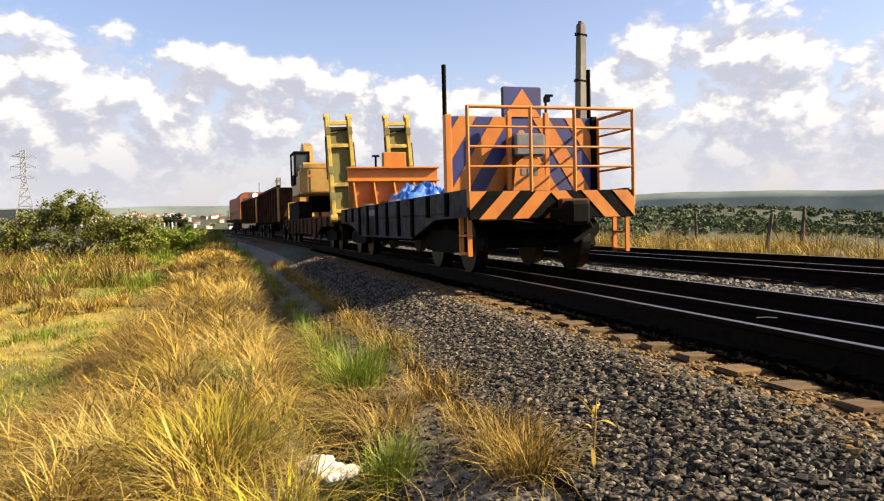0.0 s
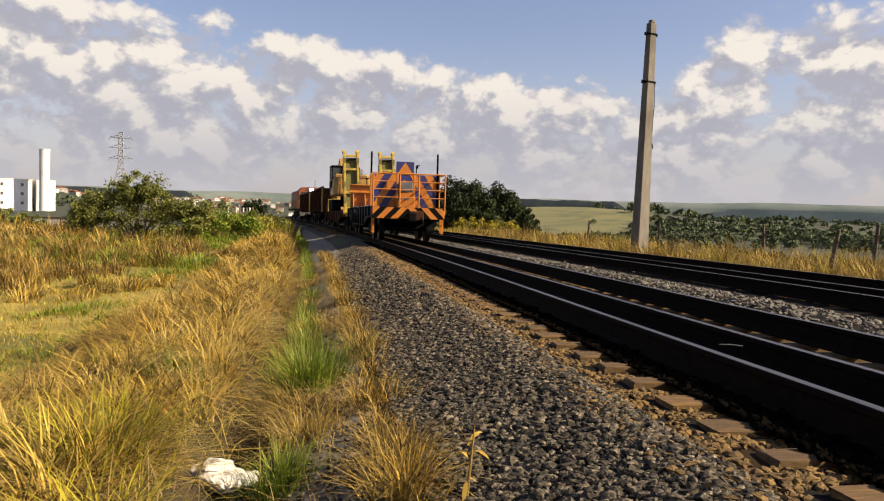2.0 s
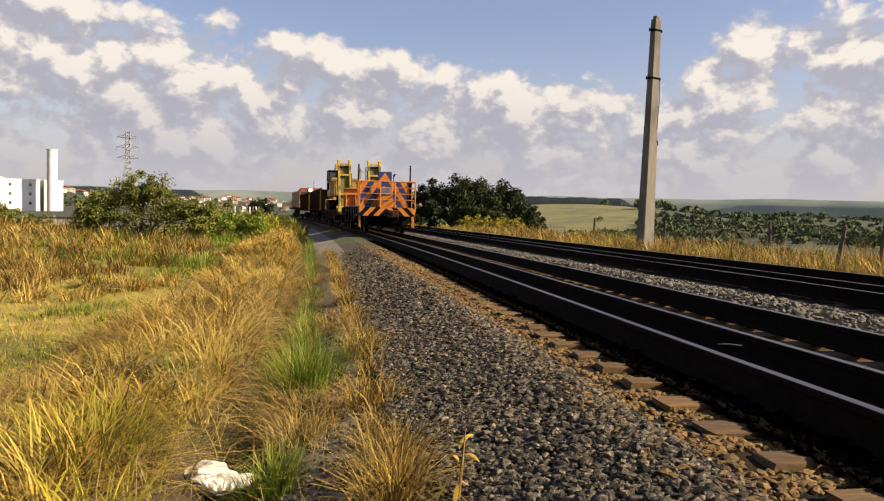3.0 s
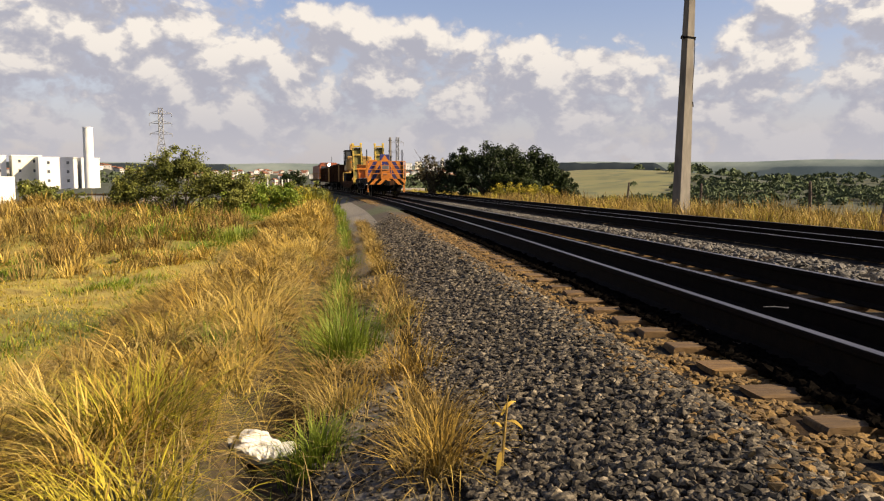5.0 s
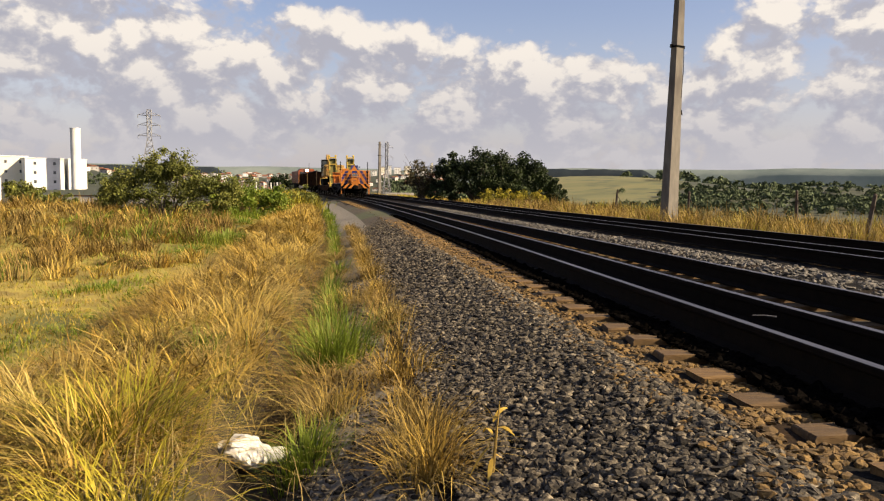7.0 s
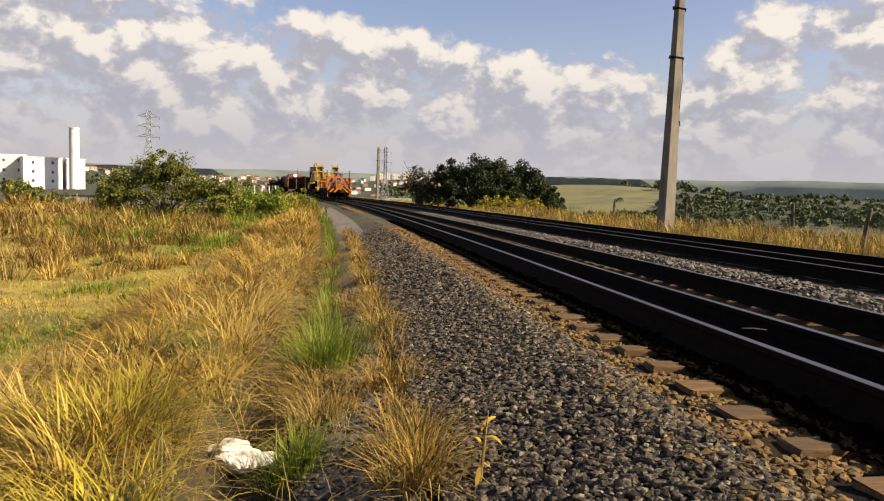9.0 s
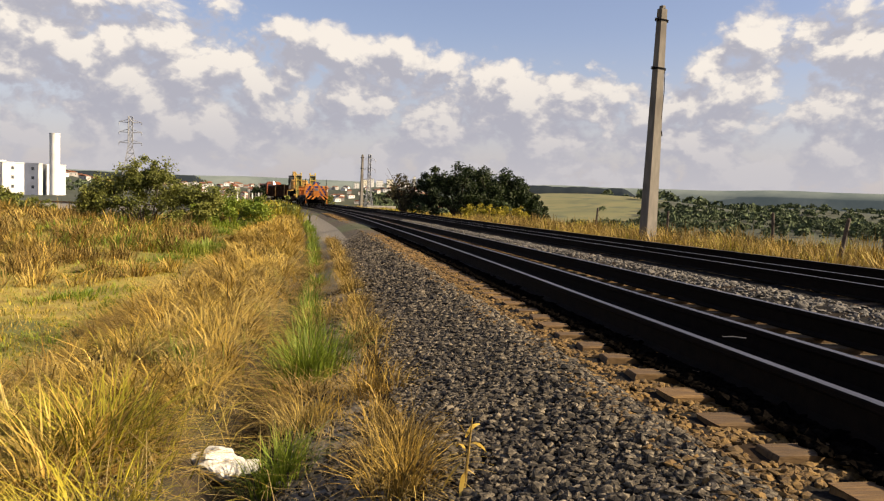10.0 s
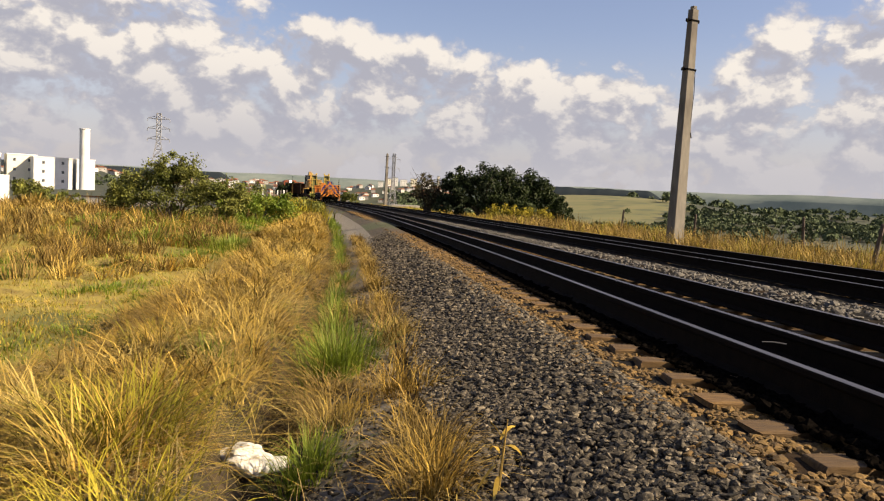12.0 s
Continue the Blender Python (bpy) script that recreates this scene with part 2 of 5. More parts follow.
M = {
    # soil darkened: shade in the gaps between grass clumps put into its colour
    "soil": material("dry_soil_gap_shade", 0.95, 0, ((0.008, 0.005, 0.002), (0.030, 0.019, 0.007), (0.055, 0.036, 0.013)), 6.0, 10, 0.8, 25, stain=(0.035, 0.045, 0.008), stain_scale=0.22, stain_at=(0.48, 0.62)),
    "meadow": material("dry_meadow", 0.95, 0, ((0.137, 0.101, 0.0216), (0.259, 0.201, 0.0396), (0.195, 0.186, 0.0288)), 2.2, 10, 1.0, 18, stain=(0.0818, 0.0863, 0.0144), stain_scale=0.3, stain_at=(0.45, 0.65)),
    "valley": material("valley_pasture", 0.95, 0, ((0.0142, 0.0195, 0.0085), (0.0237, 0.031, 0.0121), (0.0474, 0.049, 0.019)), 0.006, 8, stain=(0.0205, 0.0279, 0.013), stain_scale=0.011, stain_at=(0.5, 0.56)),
    # paler than the valley; given to a band of bearings on the far hill
    "pasture": material("pale_hill_pasture", 0.95, 0, ((0.07, 0.0735, 0.0245), (0.105, 0.105, 0.035), (0.133, 0.115, 0.042)), 0.008, 8, stain=(0.049, 0.0595, 0.0245), stain_scale=0.02, stain_at=(0.55, 0.66)),
    "straw": material("bleached_straw", 0.6, 0, ((0.216, 0.148, 0.048), (0.312, 0.239, 0.096)), 3.0, 4, island=0.4, translucent=0.15, spec=0.3),
    "trodden": material("trodden_grey_dirt", 0.95, 0, ((0.0765, 0.0672, 0.0528), (0.192, 0.173, 0.14)), 14, 8, 1.0, 50),
    # near-black base puts the shade between stones into the bed; rust stains on top
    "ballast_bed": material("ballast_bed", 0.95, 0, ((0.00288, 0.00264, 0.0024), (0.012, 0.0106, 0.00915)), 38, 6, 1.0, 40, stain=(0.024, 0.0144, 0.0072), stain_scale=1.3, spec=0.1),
    "stone": material("crushed_granite", 0.85, 0, ((0.0062, 0.0051, 0.00367), (0.0465, 0.0383, 0.027), (0.143, 0.119, 0.0837)), 30, 5, 0.4, 90, island=0.85, spec=0.35),
    "stone_piece": material("crushed_granite_piece", 0.85, 0, ((0.0062, 0.0051, 0.00367), (0.0465, 0.0383, 0.027), (0.143, 0.119, 0.0837)), 30, 5, 0.4, 90, rand=0.85, spec=0.35),
    "rust_stone": material("rust_dusted_granite", 0.9, 0, ((0.0562, 0.0305, 0.0069), (0.144, 0.0854, 0.0218)), 30, 5, 0.4, 90, island=0.4),
    # near-black: the near rail's shadow is put into this stone colour
    "shade_dark_stone": material("rail_shade_granite", 0.9, 0, ((0.0015, 0.0013, 0.0012), (0.005, 0.0042, 0.0036)), 30, 5, 0.4, 90, island=0.5, spec=0.0),
    "light_stone": material("clean_pale_granite", 0.85, 0, ((0.0449, 0.0411, 0.0354), (0.112, 0.102, 0.0874)), 30, 5, 0.3, 90, island=0.4),
    # dark rust, deepened further so the colour also carries the sides' shade
    "rail": material("rusty_shaded_rail_steel", 0.9, 0.0, ((0.0036, 0.00247, 0.0018), (0.0081, 0.00495, 0.00315)), 12, 6, 0.3, 80, spec=0.08),
    "railhead": material("polished_rail_head", 0.42, 1.0, ((0.11, 0.095, 0.09), (0.20, 0.175, 0.165)), 9, 4, stretch=(1, 0.05, 1)),
    "sleeper": material("weathered_sleeper_wood", 0.9, 0, ((0.045, 0.023, 0.007), (0.125, 0.070, 0.020)), 14, 8, 0.6, 60, stretch=(0.3, 3, 1), rand=0.25),
    "black": material("sooty_black_steel", 0.9, 0.0, ((0.0018, 0.0018, 0.0018), (0.0045, 0.00428, 0.00405)), 6, spec=0.08),
    "orange": material("orange_paint", 0.5, 0, ((0.354, 0.107, 0.0069), (0.414, 0.144, 0.0118)), 3, 6, stain=(0.225, 0.0774, 0.0141), stain_scale=2.6, stain_at=(0.56, 0.8)),
    "navy": material("navy_blue_paint", 0.5, 0, ((0.007, 0.010, 0.085), (0.013, 0.019, 0.13)), 3, 6, stain=(0.02, 0.02, 0.05), stain_scale=2.5),
    "yellow": material("dirty_yellow_paint", 0.6, 0, ((0.288, 0.198, 0.024), (0.396, 0.276, 0.042)), 4, 6, stain=(0.084, 0.06, 0.018), stain_scale=2.2),
    "olive": material("olive_ramp_plate", 0.7, 0, ((0.0818, 0.0765, 0.0144), (0.12, 0.11, 0.024)), 4, 6, stain=(0.048, 0.0384, 0.0144)),
    "tan": material("excavator_yellow_paint", 0.45, 0, ((0.27, 0.158, 0.0357), (0.324, 0.195, 0.051)), 3, 6, stain=(0.15, 0.0896, 0.03), stain_scale=1.5),
    "grey_side": material("worn_grey_wagon_side", 0.85, 0.0, ((0.024, 0.025, 0.034), (0.055, 0.056, 0.066)), 5, 8, 0.3, 40, stain=(0.0096, 0.00817, 0.00817), stain_scale=2, spec=0.15),
    "brown": material("rusty_brown_wagon_paint", 0.85, 0, ((0.0264, 0.01, 0.00432), (0.0576, 0.023, 0.00863)), 3, 8, 0.3, 40, stain=(0.0144, 0.0072, 0.00432), stain_scale=1.5, spec=0.15),
    "tarp": material("blue_tarpaulin", 0.45, 0, ((0.012, 0.072, 0.33), (0.036, 0.144, 0.48)), 6, 4, 0.5, 14),
    "glass": material("dark_cab_glass", 0.08, 0, ((0.02, 0.025, 0.03), (0.035, 0.04, 0.045)), 2),
    "wheel": material("worn_wheel_steel", 0.5, 0.6, ((0.00259, 0.00238, 0.00216), (0.0108, 0.0102, 0.00949)), 8, spec=0.2),
    "steelgrey": material("grey_steel_plate", 0.45, 0.5, ((0.106, 0.106, 0.11), (0.158, 0.158, 0.164)), 4, stain=(0.048, 0.0432, 0.0432)),
    "loco": material("red_brown_locomotive_paint", 0.6, 0, ((0.16, 0.034, 0.010), (0.26, 0.060, 0.016)), 2, 6, stain=(0.0432, 0.0192, 0.012), stain_scale=1.2),
    "blue_door": material("faded_blue_paint", 0.6, 0, ((0.024, 0.0432, 0.106), (0.0432, 0.0672, 0.144)), 3),
    "lamp": material("headlight_glow", 0.3, 0, ((1.0, 0.95, 0.85),), 1, glow=16.0),
    "concrete": material("weathered_concrete", 0.85, 0, ((0.106, 0.096, 0.0818), (0.158, 0.144, 0.12)), 5, 8, 0.4, 40, stretch=(1, 1, 0.3), stain=(0.0576, 0.048, 0.0408), stain_scale=1.4),
    "wood_post": material("grey_fence_post_wood", 0.9, 0, ((0.0384, 0.0288, 0.0216), (0.0765, 0.0576, 0.0432)), 9),
    "white_wall": material("white_rendered_wall", 0.8, 0, ((0.608, 0.608, 0.592), (0.656, 0.656, 0.64)), 0.6, stain=(0.544, 0.536, 0.504), stain_scale=0.2),
    "cream_wall": material("cream_rendered_wall", 0.8, 0, ((0.66, 0.62, 0.48), (0.72, 0.68, 0.55)), 0.6),
    "dark_pane": material("dark_window_pane", 0.15, 0, ((0.05, 0.055, 0.06), (0.09, 0.095, 0.10)), 1),
    "bag": material("white_plastic_sack", 0.5, 0, ((0.444, 0.432, 0.396), (0.516, 0.51, 0.492)), 12, 5, 0.5, 30, stain=(0.3, 0.24, 0.132), stain_scale=6, stain_at=(0.6, 0.8)),
    "dry_grass": material("dry_golden_grass", 0.7, 0, ((0.172, 0.0997, 0.0149), (0.297, 0.202, 0.0374), (0.362, 0.275, 0.0854)), 1.1, 4, island=0.68, translucent=0.16, spec=0.25),
    "brown_grass": material("tall_brown_grass", 0.8, 0, ((0.145, 0.0934, 0.0244), (0.252, 0.18, 0.0564)), 0.7, 4, island=0.68, translucent=0.16, spec=0.2),
    "lime_grass": material("yellow_green_grass", 0.7, 0, ((0.175, 0.163, 0.0131), (0.313, 0.247, 0.0262)), 0.8, 4, island=0.68, translucent=0.16, spec=0.25),
    "green_grass": material("fresh_green_grass", 0.6, 0, ((0.0866, 0.14, 0.0109), (0.198, 0.24, 0.0273)), 1.2, 4, island=0.4, translucent=0.3, spec=0.3),
    "shrub_leaf": material("olive_shrub_leaves", 0.7, 0, ((0.0672, 0.081, 0.0125), (0.168, 0.176, 0.0374)), 0.8, 4, island=0.45, translucent=0.2, spec=0.3),
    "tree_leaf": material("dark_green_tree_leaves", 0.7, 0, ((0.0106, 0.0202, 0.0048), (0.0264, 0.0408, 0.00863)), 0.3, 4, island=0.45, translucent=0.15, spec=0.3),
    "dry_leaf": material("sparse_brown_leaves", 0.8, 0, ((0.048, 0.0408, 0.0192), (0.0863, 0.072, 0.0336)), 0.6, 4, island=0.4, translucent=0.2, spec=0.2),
    # paler than the near trees: distance haze put into the leaf colour
    "wood_leaf": material("haze_paled_wood_foliage", 0.9, 0, ((0.0509, 0.0688, 0.0351), (0.0783, 0.102, 0.0509)), 0.03, 4, island=0.4, spec=0.2),
    "bark": material("grey_brown_bark", 0.9, 0, ((0.0288, 0.0216, 0.0144), (0.0624, 0.048, 0.0336)), 9, 6, 0.5, 40),
    "roof_tile": material("red_clay_roof", 0.9, 0, ((0.124, 0.0432, 0.0216), (0.192, 0.0818, 0.0432)), 0.3, rand=0.3),
    "house_wall": material("painted_house_wall", 0.9, 0, ((0.24, 0.226, 0.206), (0.364, 0.35, 0.332)), 0.05, rand=0.3),
    # far hills and plateau: haze put into the colours and a faint glow
    "far_hill": material("far_hill_haze_glow", 1.0, 0, ((0.080, 0.100, 0.098), (0.125, 0.145, 0.135)), 0.004, 5, glow=0.22, spec=0.0),
    "far_plateau": material("wooded_plateau_haze_glow", 1.0, 0, ((0.0151, 0.0202, 0.0252), (0.0202, 0.0252, 0.0286)), 0.006, 5, glow=0.22, spec=0.0),
    "lattice": material("galvanised_lattice_steel", 0.6, 0.3, ((0.189, 0.194, 0.21), (0.22, 0.226, 0.241)), 1),
}


# ---- mesh helpers ----
def link_mesh(name, bm, mat, parent=None, label="", m=None):
    me = bpy.data.meshes.new(name)
    bm.normal_update()
    bm.to_mesh(me)
    bm.free()
    mats = mat if isinstance(mat, (list, tuple)) else [mat]
    for x in mats:
        me.materials.append(M[x] if isinstance(x, str) else x)
    ob = new(name, me)
    if parent:
        ob.parent = parent
    if m is not None:
        ob.matrix_basis = m
    if label:
        ob["label"] = label
    return ob


def part(name, bm, mat, parent, label="", m=None):
    return link_mesh(name, bm, mat, parent, label, m)


def box(bm, x0, x1, y0, y1, z0, z1, bevel=0.0, mi=0):
    r = bmesh.ops.create_cube(bm, size=1.0, matrix=Matrix.Translation(((x0 + x1) / 2, (y0 + y1) / 2, (z0 + z1) / 2)) @ Matrix.Diagonal((x1 - x0, y1 - y0, z1 - z0, 1)))
    vs = r["verts"]
    fs = list({f for v in vs for f in v.link_faces})
    for f in fs:
        f.material_index = mi
    if bevel:
        es = list({e for v in vs for e in v.link_edges})
        bmesh.ops.bevel(bm, geom=es, offset=bevel, segments=1, affect="EDGES", material=-1)
    return bm


def rod(bm, a, b, r0, r1=None, seg=8):
    a, b = Vector(a), Vector(b)
    d = b - a
    q = d.to_track_quat("Z", "Y").to_matrix().to_4x4()
    bmesh.ops.create_cone(bm, cap_ends=True, segments=seg, radius1=r0, radius2=r0 if r1 is None else r1, depth=d.length, matrix=Matrix.Translation((a + b) / 2) @ q)
    return bm


def prism(bm, poly, axis, lo, hi):
    """Extrudes a polygon of (a, b) along an axis: 'y' takes (x, z), 'x' takes (y, z), 'z' takes (x, y)."""
    def p3(p, h):
        return {"y": (p[0], h, p[1]), "x": (h, p[0], p[1]), "z": (p[0], p[1], h)}[axis]
    v0, v1 = [bm.verts.new(p3(p, lo)) for p in poly], [bm.verts.new(p3(p, hi)) for p in poly]
    fs = [bm.faces.new(v0), bm.faces.new(v1[::-1])]
    for i in range(len(poly)):
        j = (i + 1) % len(poly)
        fs.append(bm.faces.new((v0[j], v0[i], v1[i], v1[j])))
    bmesh.ops.recalc_face_normals(bm, faces=fs)
    return bm


def B():
    return bmesh.new()


def thing(name, label, category, group="", at=None):
    e = new(name)
    tagged(e, label, category, group)
    if at is not None:
        e.matrix_basis = at
    return e


def mesh_np(name, verts, faces, mat, label="", category="", kind="stuff", smooth=False):
    """One mesh from arrays of vertices and equal-sized faces."""
    me = bpy.data.meshes.new(name)
    verts, faces = np.asarray(verts, dtype=np.float32), np.asarray(faces, dtype=np.int32)
    k = faces.shape[1]
    me.vertices.add(len(verts))
    me.vertices.foreach_set("co", verts.ravel())
    me.loops.add(faces.size)
    me.loops.foreach_set("vertex_index", faces.ravel())
    me.polygons.add(len(faces))
    me.polygons.foreach_set("loop_start", np.arange(0, faces.size, k, dtype=np.int32))
    me.polygons.foreach_set("use_smooth", np.full(len(faces), smooth))
    me.update(calc_edges=True)
    me.materials.append(M[mat])
    return tagged(new(name, me), label, category, "", kind)


# ---- plan: the line, the ground ----
def line_x(y):
    """How far the near rail has swung from x = 0 at a distance along the line."""
    y = np.maximum(np.asarray(y, dtype=float) - 8.0, 0.0)
    return np.where(y > 300, -300 * 300 / 1520.0 - (y - 300) * 0.395, -y * y / 1520.0)


def line_z(y):
    """The falling grade of the line, relative to the near rail's head."""
    y = np.asarray(y, dtype=float)
    return np.interp(y, [0, 3, 10, 20, 28, 38, 48, 82, 300], [0, -0.01, -0.10, -0.245, -0.35, -0.46, -0.555, -0.86, -2.7])


def hills(x, y):
    """Rises far off: the town's slope, swells in the valley."""
    g = lambda cx, cy, sx, sy, h: h * np.exp(-((x - cx) / sx) ** 2 - ((y - cy) / sy) ** 2)
    return g(-170, 1500, 190, 480, 32) + g(-430, 1500, 220, 480, 17) + g(20, 1700, 200, 500, 22) + g(130, 1500, 130, 380, 34) + g(640, 1900, 400, 1000, 78) + g(1700, 2500, 600, 600, 66)


PROFILE_U = [-4500, -1500, -600, -200, -60, -25, -12, -7.5, -5.3, -4.5, -3.6, -3.1, -2.88, -2.6, -2.25, -1.9, -1.0, -0.75, 6.7, 7.0, 8.0, 12.5, 18, 26, 45, 120, 600, 1500, 4500]
PROFILE_Z = [-14, -14, -8, -4.5, -2.6, -1.9, -1.55, -1.3, -1.14, -0.80, -0.62, -0.68, -1.08, -0.74, -0.62, -0.54, -0.27, -0.24, -0.24, -0.30, -0.48, -0.5, -0.7, -1.6, -8, -26, -48, -60, -70]


def ground_z(u, y):
    u, y = np.asarray(u, dtype=float), np.asarray(y, dtype=float)
    base = np.interp(u, PROFILE_U, PROFILE_Z)
    away = np.clip((np.abs(u) - 6) / 8, 0, 1)
    n = 0.0
    for k, (fx, fy, amp) in enumerate(((1.1, 0.9, 0.07), (3.1, 2.7, 0.06), (0.17, 0.13, 0.16), (0.031, 0.027, 0.5))):
        w = np.clip((np.where(u < 0, -u, u - 6) - (2.2 if amp < 0.1 else 5)) / (1 if amp < 0.1 else 10), 0, 1)
        n = n + amp * w * np.sin(fx * u + 1.7 * k + 1.3 * np.sin(fy * 0.6 * y + k)) * np.cos(fy * y + 0.8 * k + 0.9 * np.sin(fx * u))
    x = u + line_x(y)
    rise = 1.15 * np.exp(-((x + 15) / 8.0) ** 2 - ((y - 31) / 9.0) ** 2)
    rise = rise + 0.7 * np.exp(-((u + 6.5) / 3.0) ** 2) * np.clip((y - 24) / 20, 0, 1)
    return base + line_z(y) + n + rise + np.where(y > 150, hills(u + line_x(y), y), 0.0)


def ground_at(x, y):
    return float(ground_z(x - line_x(y), y))


def ground():
    def axis(lo, hi, step, ratio):
        out, x, s = [0.0], 0.0, step
        while x < hi:
            x += s
            s *= ratio
            out.append(x)
        x, s = 0.0, step
        while x > lo:
            x -= s
            s *= ratio
            out.insert(0, x)
        return np.array(out)
    us = np.concatenate([axis(-4500, 0, 0.12, 1.028)[:-1], np.linspace(0, 7, 20)[:-1], 7 + axis(0, 4500, 0.2, 1.06)])
    ys = np.concatenate([-axis(0, 400, 0.4, 1.25)[::-1][:-1], axis(0, 4500, 0.2, 1.028)])
    U, Y = np.meshgrid(us, ys)
    Z = ground_z(U, Y)
    X = U + line_x(Y)
    nv = len(us)
    idx = np.arange(len(us) * len(ys)).reshape(len(ys), nv)
    f = np.stack([idx[:-1, :-1], idx[:-1, 1:], idx[1:, 1:], idx[1:, :-1]], -1).reshape(-1, 4)
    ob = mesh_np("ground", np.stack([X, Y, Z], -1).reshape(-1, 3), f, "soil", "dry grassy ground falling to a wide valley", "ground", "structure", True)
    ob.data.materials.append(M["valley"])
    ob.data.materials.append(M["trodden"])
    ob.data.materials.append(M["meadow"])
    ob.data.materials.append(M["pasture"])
    cu, cy = (U[:-1, :-1] + U[1:, 1:]).ravel() / 2, (Y[:-1, :-1] + Y[1:, 1:]).ravel() / 2
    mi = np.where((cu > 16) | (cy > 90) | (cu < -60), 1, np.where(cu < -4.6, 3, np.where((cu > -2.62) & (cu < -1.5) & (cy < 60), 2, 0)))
    cx = cu + line_x(cy)
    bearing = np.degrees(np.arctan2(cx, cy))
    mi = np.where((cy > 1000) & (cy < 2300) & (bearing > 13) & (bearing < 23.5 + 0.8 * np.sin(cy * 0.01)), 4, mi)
    ob.data.polygons.foreach_set("material_index", mi.astype(np.int32))


ground()


# ---- tracks ----
RAIL = [(-0.068, -0.19), (0.068, -0.19), (0.068, -0.178), (0.012, -0.155), (0.010, -0.05), (0.036, -0.035), (0.036, -0.006), (0.028, 0.0), (-0.028, 0.0), (-0.036, -0.006), (-0.036, -0.035), (-0.010, -0.05), (-0.012, -0.155), (-0.068, -0.178)]


def rail(name, u, lift, parent):
    ys = np.concatenate([np.arange(-12, 60, 1.0), np.arange(60, 420, 6.0)])
    k = len(RAIL)
    verts, faces, mats = [], [], []
    for y in ys:
        x, z = float(line_x(y)) + u, float(line_z(y)) + lift
        verts += [(x + a, y, z + b) for a, b in RAIL]
    for i in range(len(ys) - 1):
        for j in range(k):
            a, b = i * k + j, i * k + (j + 1) % k
            faces.append((a, a + k, b + k, b))
            mats.append(1 if j == 7 else 0)
    me = bpy.data.meshes.new(name)
    me.from_pydata(verts, [], faces)
    me.polygons.foreach_set("material_index", mats)
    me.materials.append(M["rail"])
    me.materials.append(M["railhead"])
    ob = new(name, me)
    ob.parent = parent
    return ob


def tracks():
    tops = []
    for label, u0, cant in (("near mixed-gauge railway track with three rusty rails", 0.0, 0.0), ("second mixed-gauge railway track with dark rails", 4.2, 0.06)):
        tr = thing("railway_track", label, "railway track", "railway tracks")
        for du in (0.0, 0.63, 1.67):
            rail("rail", u0 + du, cant * du / 1.67, tr)
        tops.append((tr, u0, cant))
    # sleepers: one mesh, shared
    rng = random.Random(5)
    metas = []
    for v in range(3):
        bm = B()
        box(bm, -1.38, 1.38, -0.098, 0.098, -0.16, 0.0, 0.012)
        for vert in bm.verts:
            vert.co += Vector((rng.uniform(-.015, .015), rng.uniform(-.008, .008), rng.uniform(-.008, .004)))
        me = bpy.data.meshes.new("sleeper")
        bm.to_mesh(me)
        bm.free()
        me.materials.append(M["sleeper"])
        metas.append(me)
    for tr, u0, cant in tops:
        n = 130 if u0 == 0 else 70
        for i in range(n):
            y = 0.07 + 0.478 * (i - 6)
            ob = new("sleeper", metas[rng.randrange(3)])
            ob.parent = tr
            ob.matrix_basis = pose(float(line_x(y)) + u0 + 0.835 + rng.uniform(-.03, .03), y, float(line_z(y)) - 0.184 - 0.03 * min(1.0, max(0.0, (y - 5.0) / 6.0)) + rng.uniform(-.008, .004) + cant * .5, 0, -2.0 * (cant > 0), rng.uniform(-1.2, 1.2))


tracks()


def ballast():
    """The stone bed: a rough sheet, with loose stones over it."""
    us = np.concatenate([np.linspace(-2.0, -0.6, 30), np.linspace(-0.55, 8.0, 90)])
    ys = np.concatenate([np.arange(-6, 20, 0.12), np.arange(20, 420, 2.0)])
    U, Y = np.meshgrid(us, ys)
    h = np.interp(U, [-2.35, -2.1, -1.0, -0.9, -0.5, 0, 2.2, 3.0, 3.6, 6.7, 7.4, 8.0], [-0.66, -0.575, -0.245, -0.222, -0.222, -0.25, -0.25, -0.17, -0.21, -0.21, -0.30, -0.60])
    rng = np.random.default_rng(2)
    Z = h + line_z(Y) + rng.normal(0, 0.006, U.shape)
    idx = np.arange(U.size).reshape(U.shape)
    f = np.stack([idx[:-1, :-1], idx[:-1, 1:], idx[1:, 1:], idx[1:, :-1]], -1).reshape(-1, 4)
    mesh_np("ballast_bed", np.stack([U + line_x(Y), Y, Z], -1).reshape(-1, 3), f, "ballast_bed", "crushed stone ballast bed under two tracks, blackened for shade between stones", "ballast", "structure")


def bed_z(u, y):
    return np.interp(u, [-2.35, -2.1, -1.0, -0.9, -0.5, 0, 2.2, 3.0, 3.6, 6.7, 7.4, 8.0], [-0.66, -0.575, -0.245, -0.222, -0.222, -0.25, -0.25, -0.17, -0.21, -0.21, -0.30, -0.60]) + line_z(y)


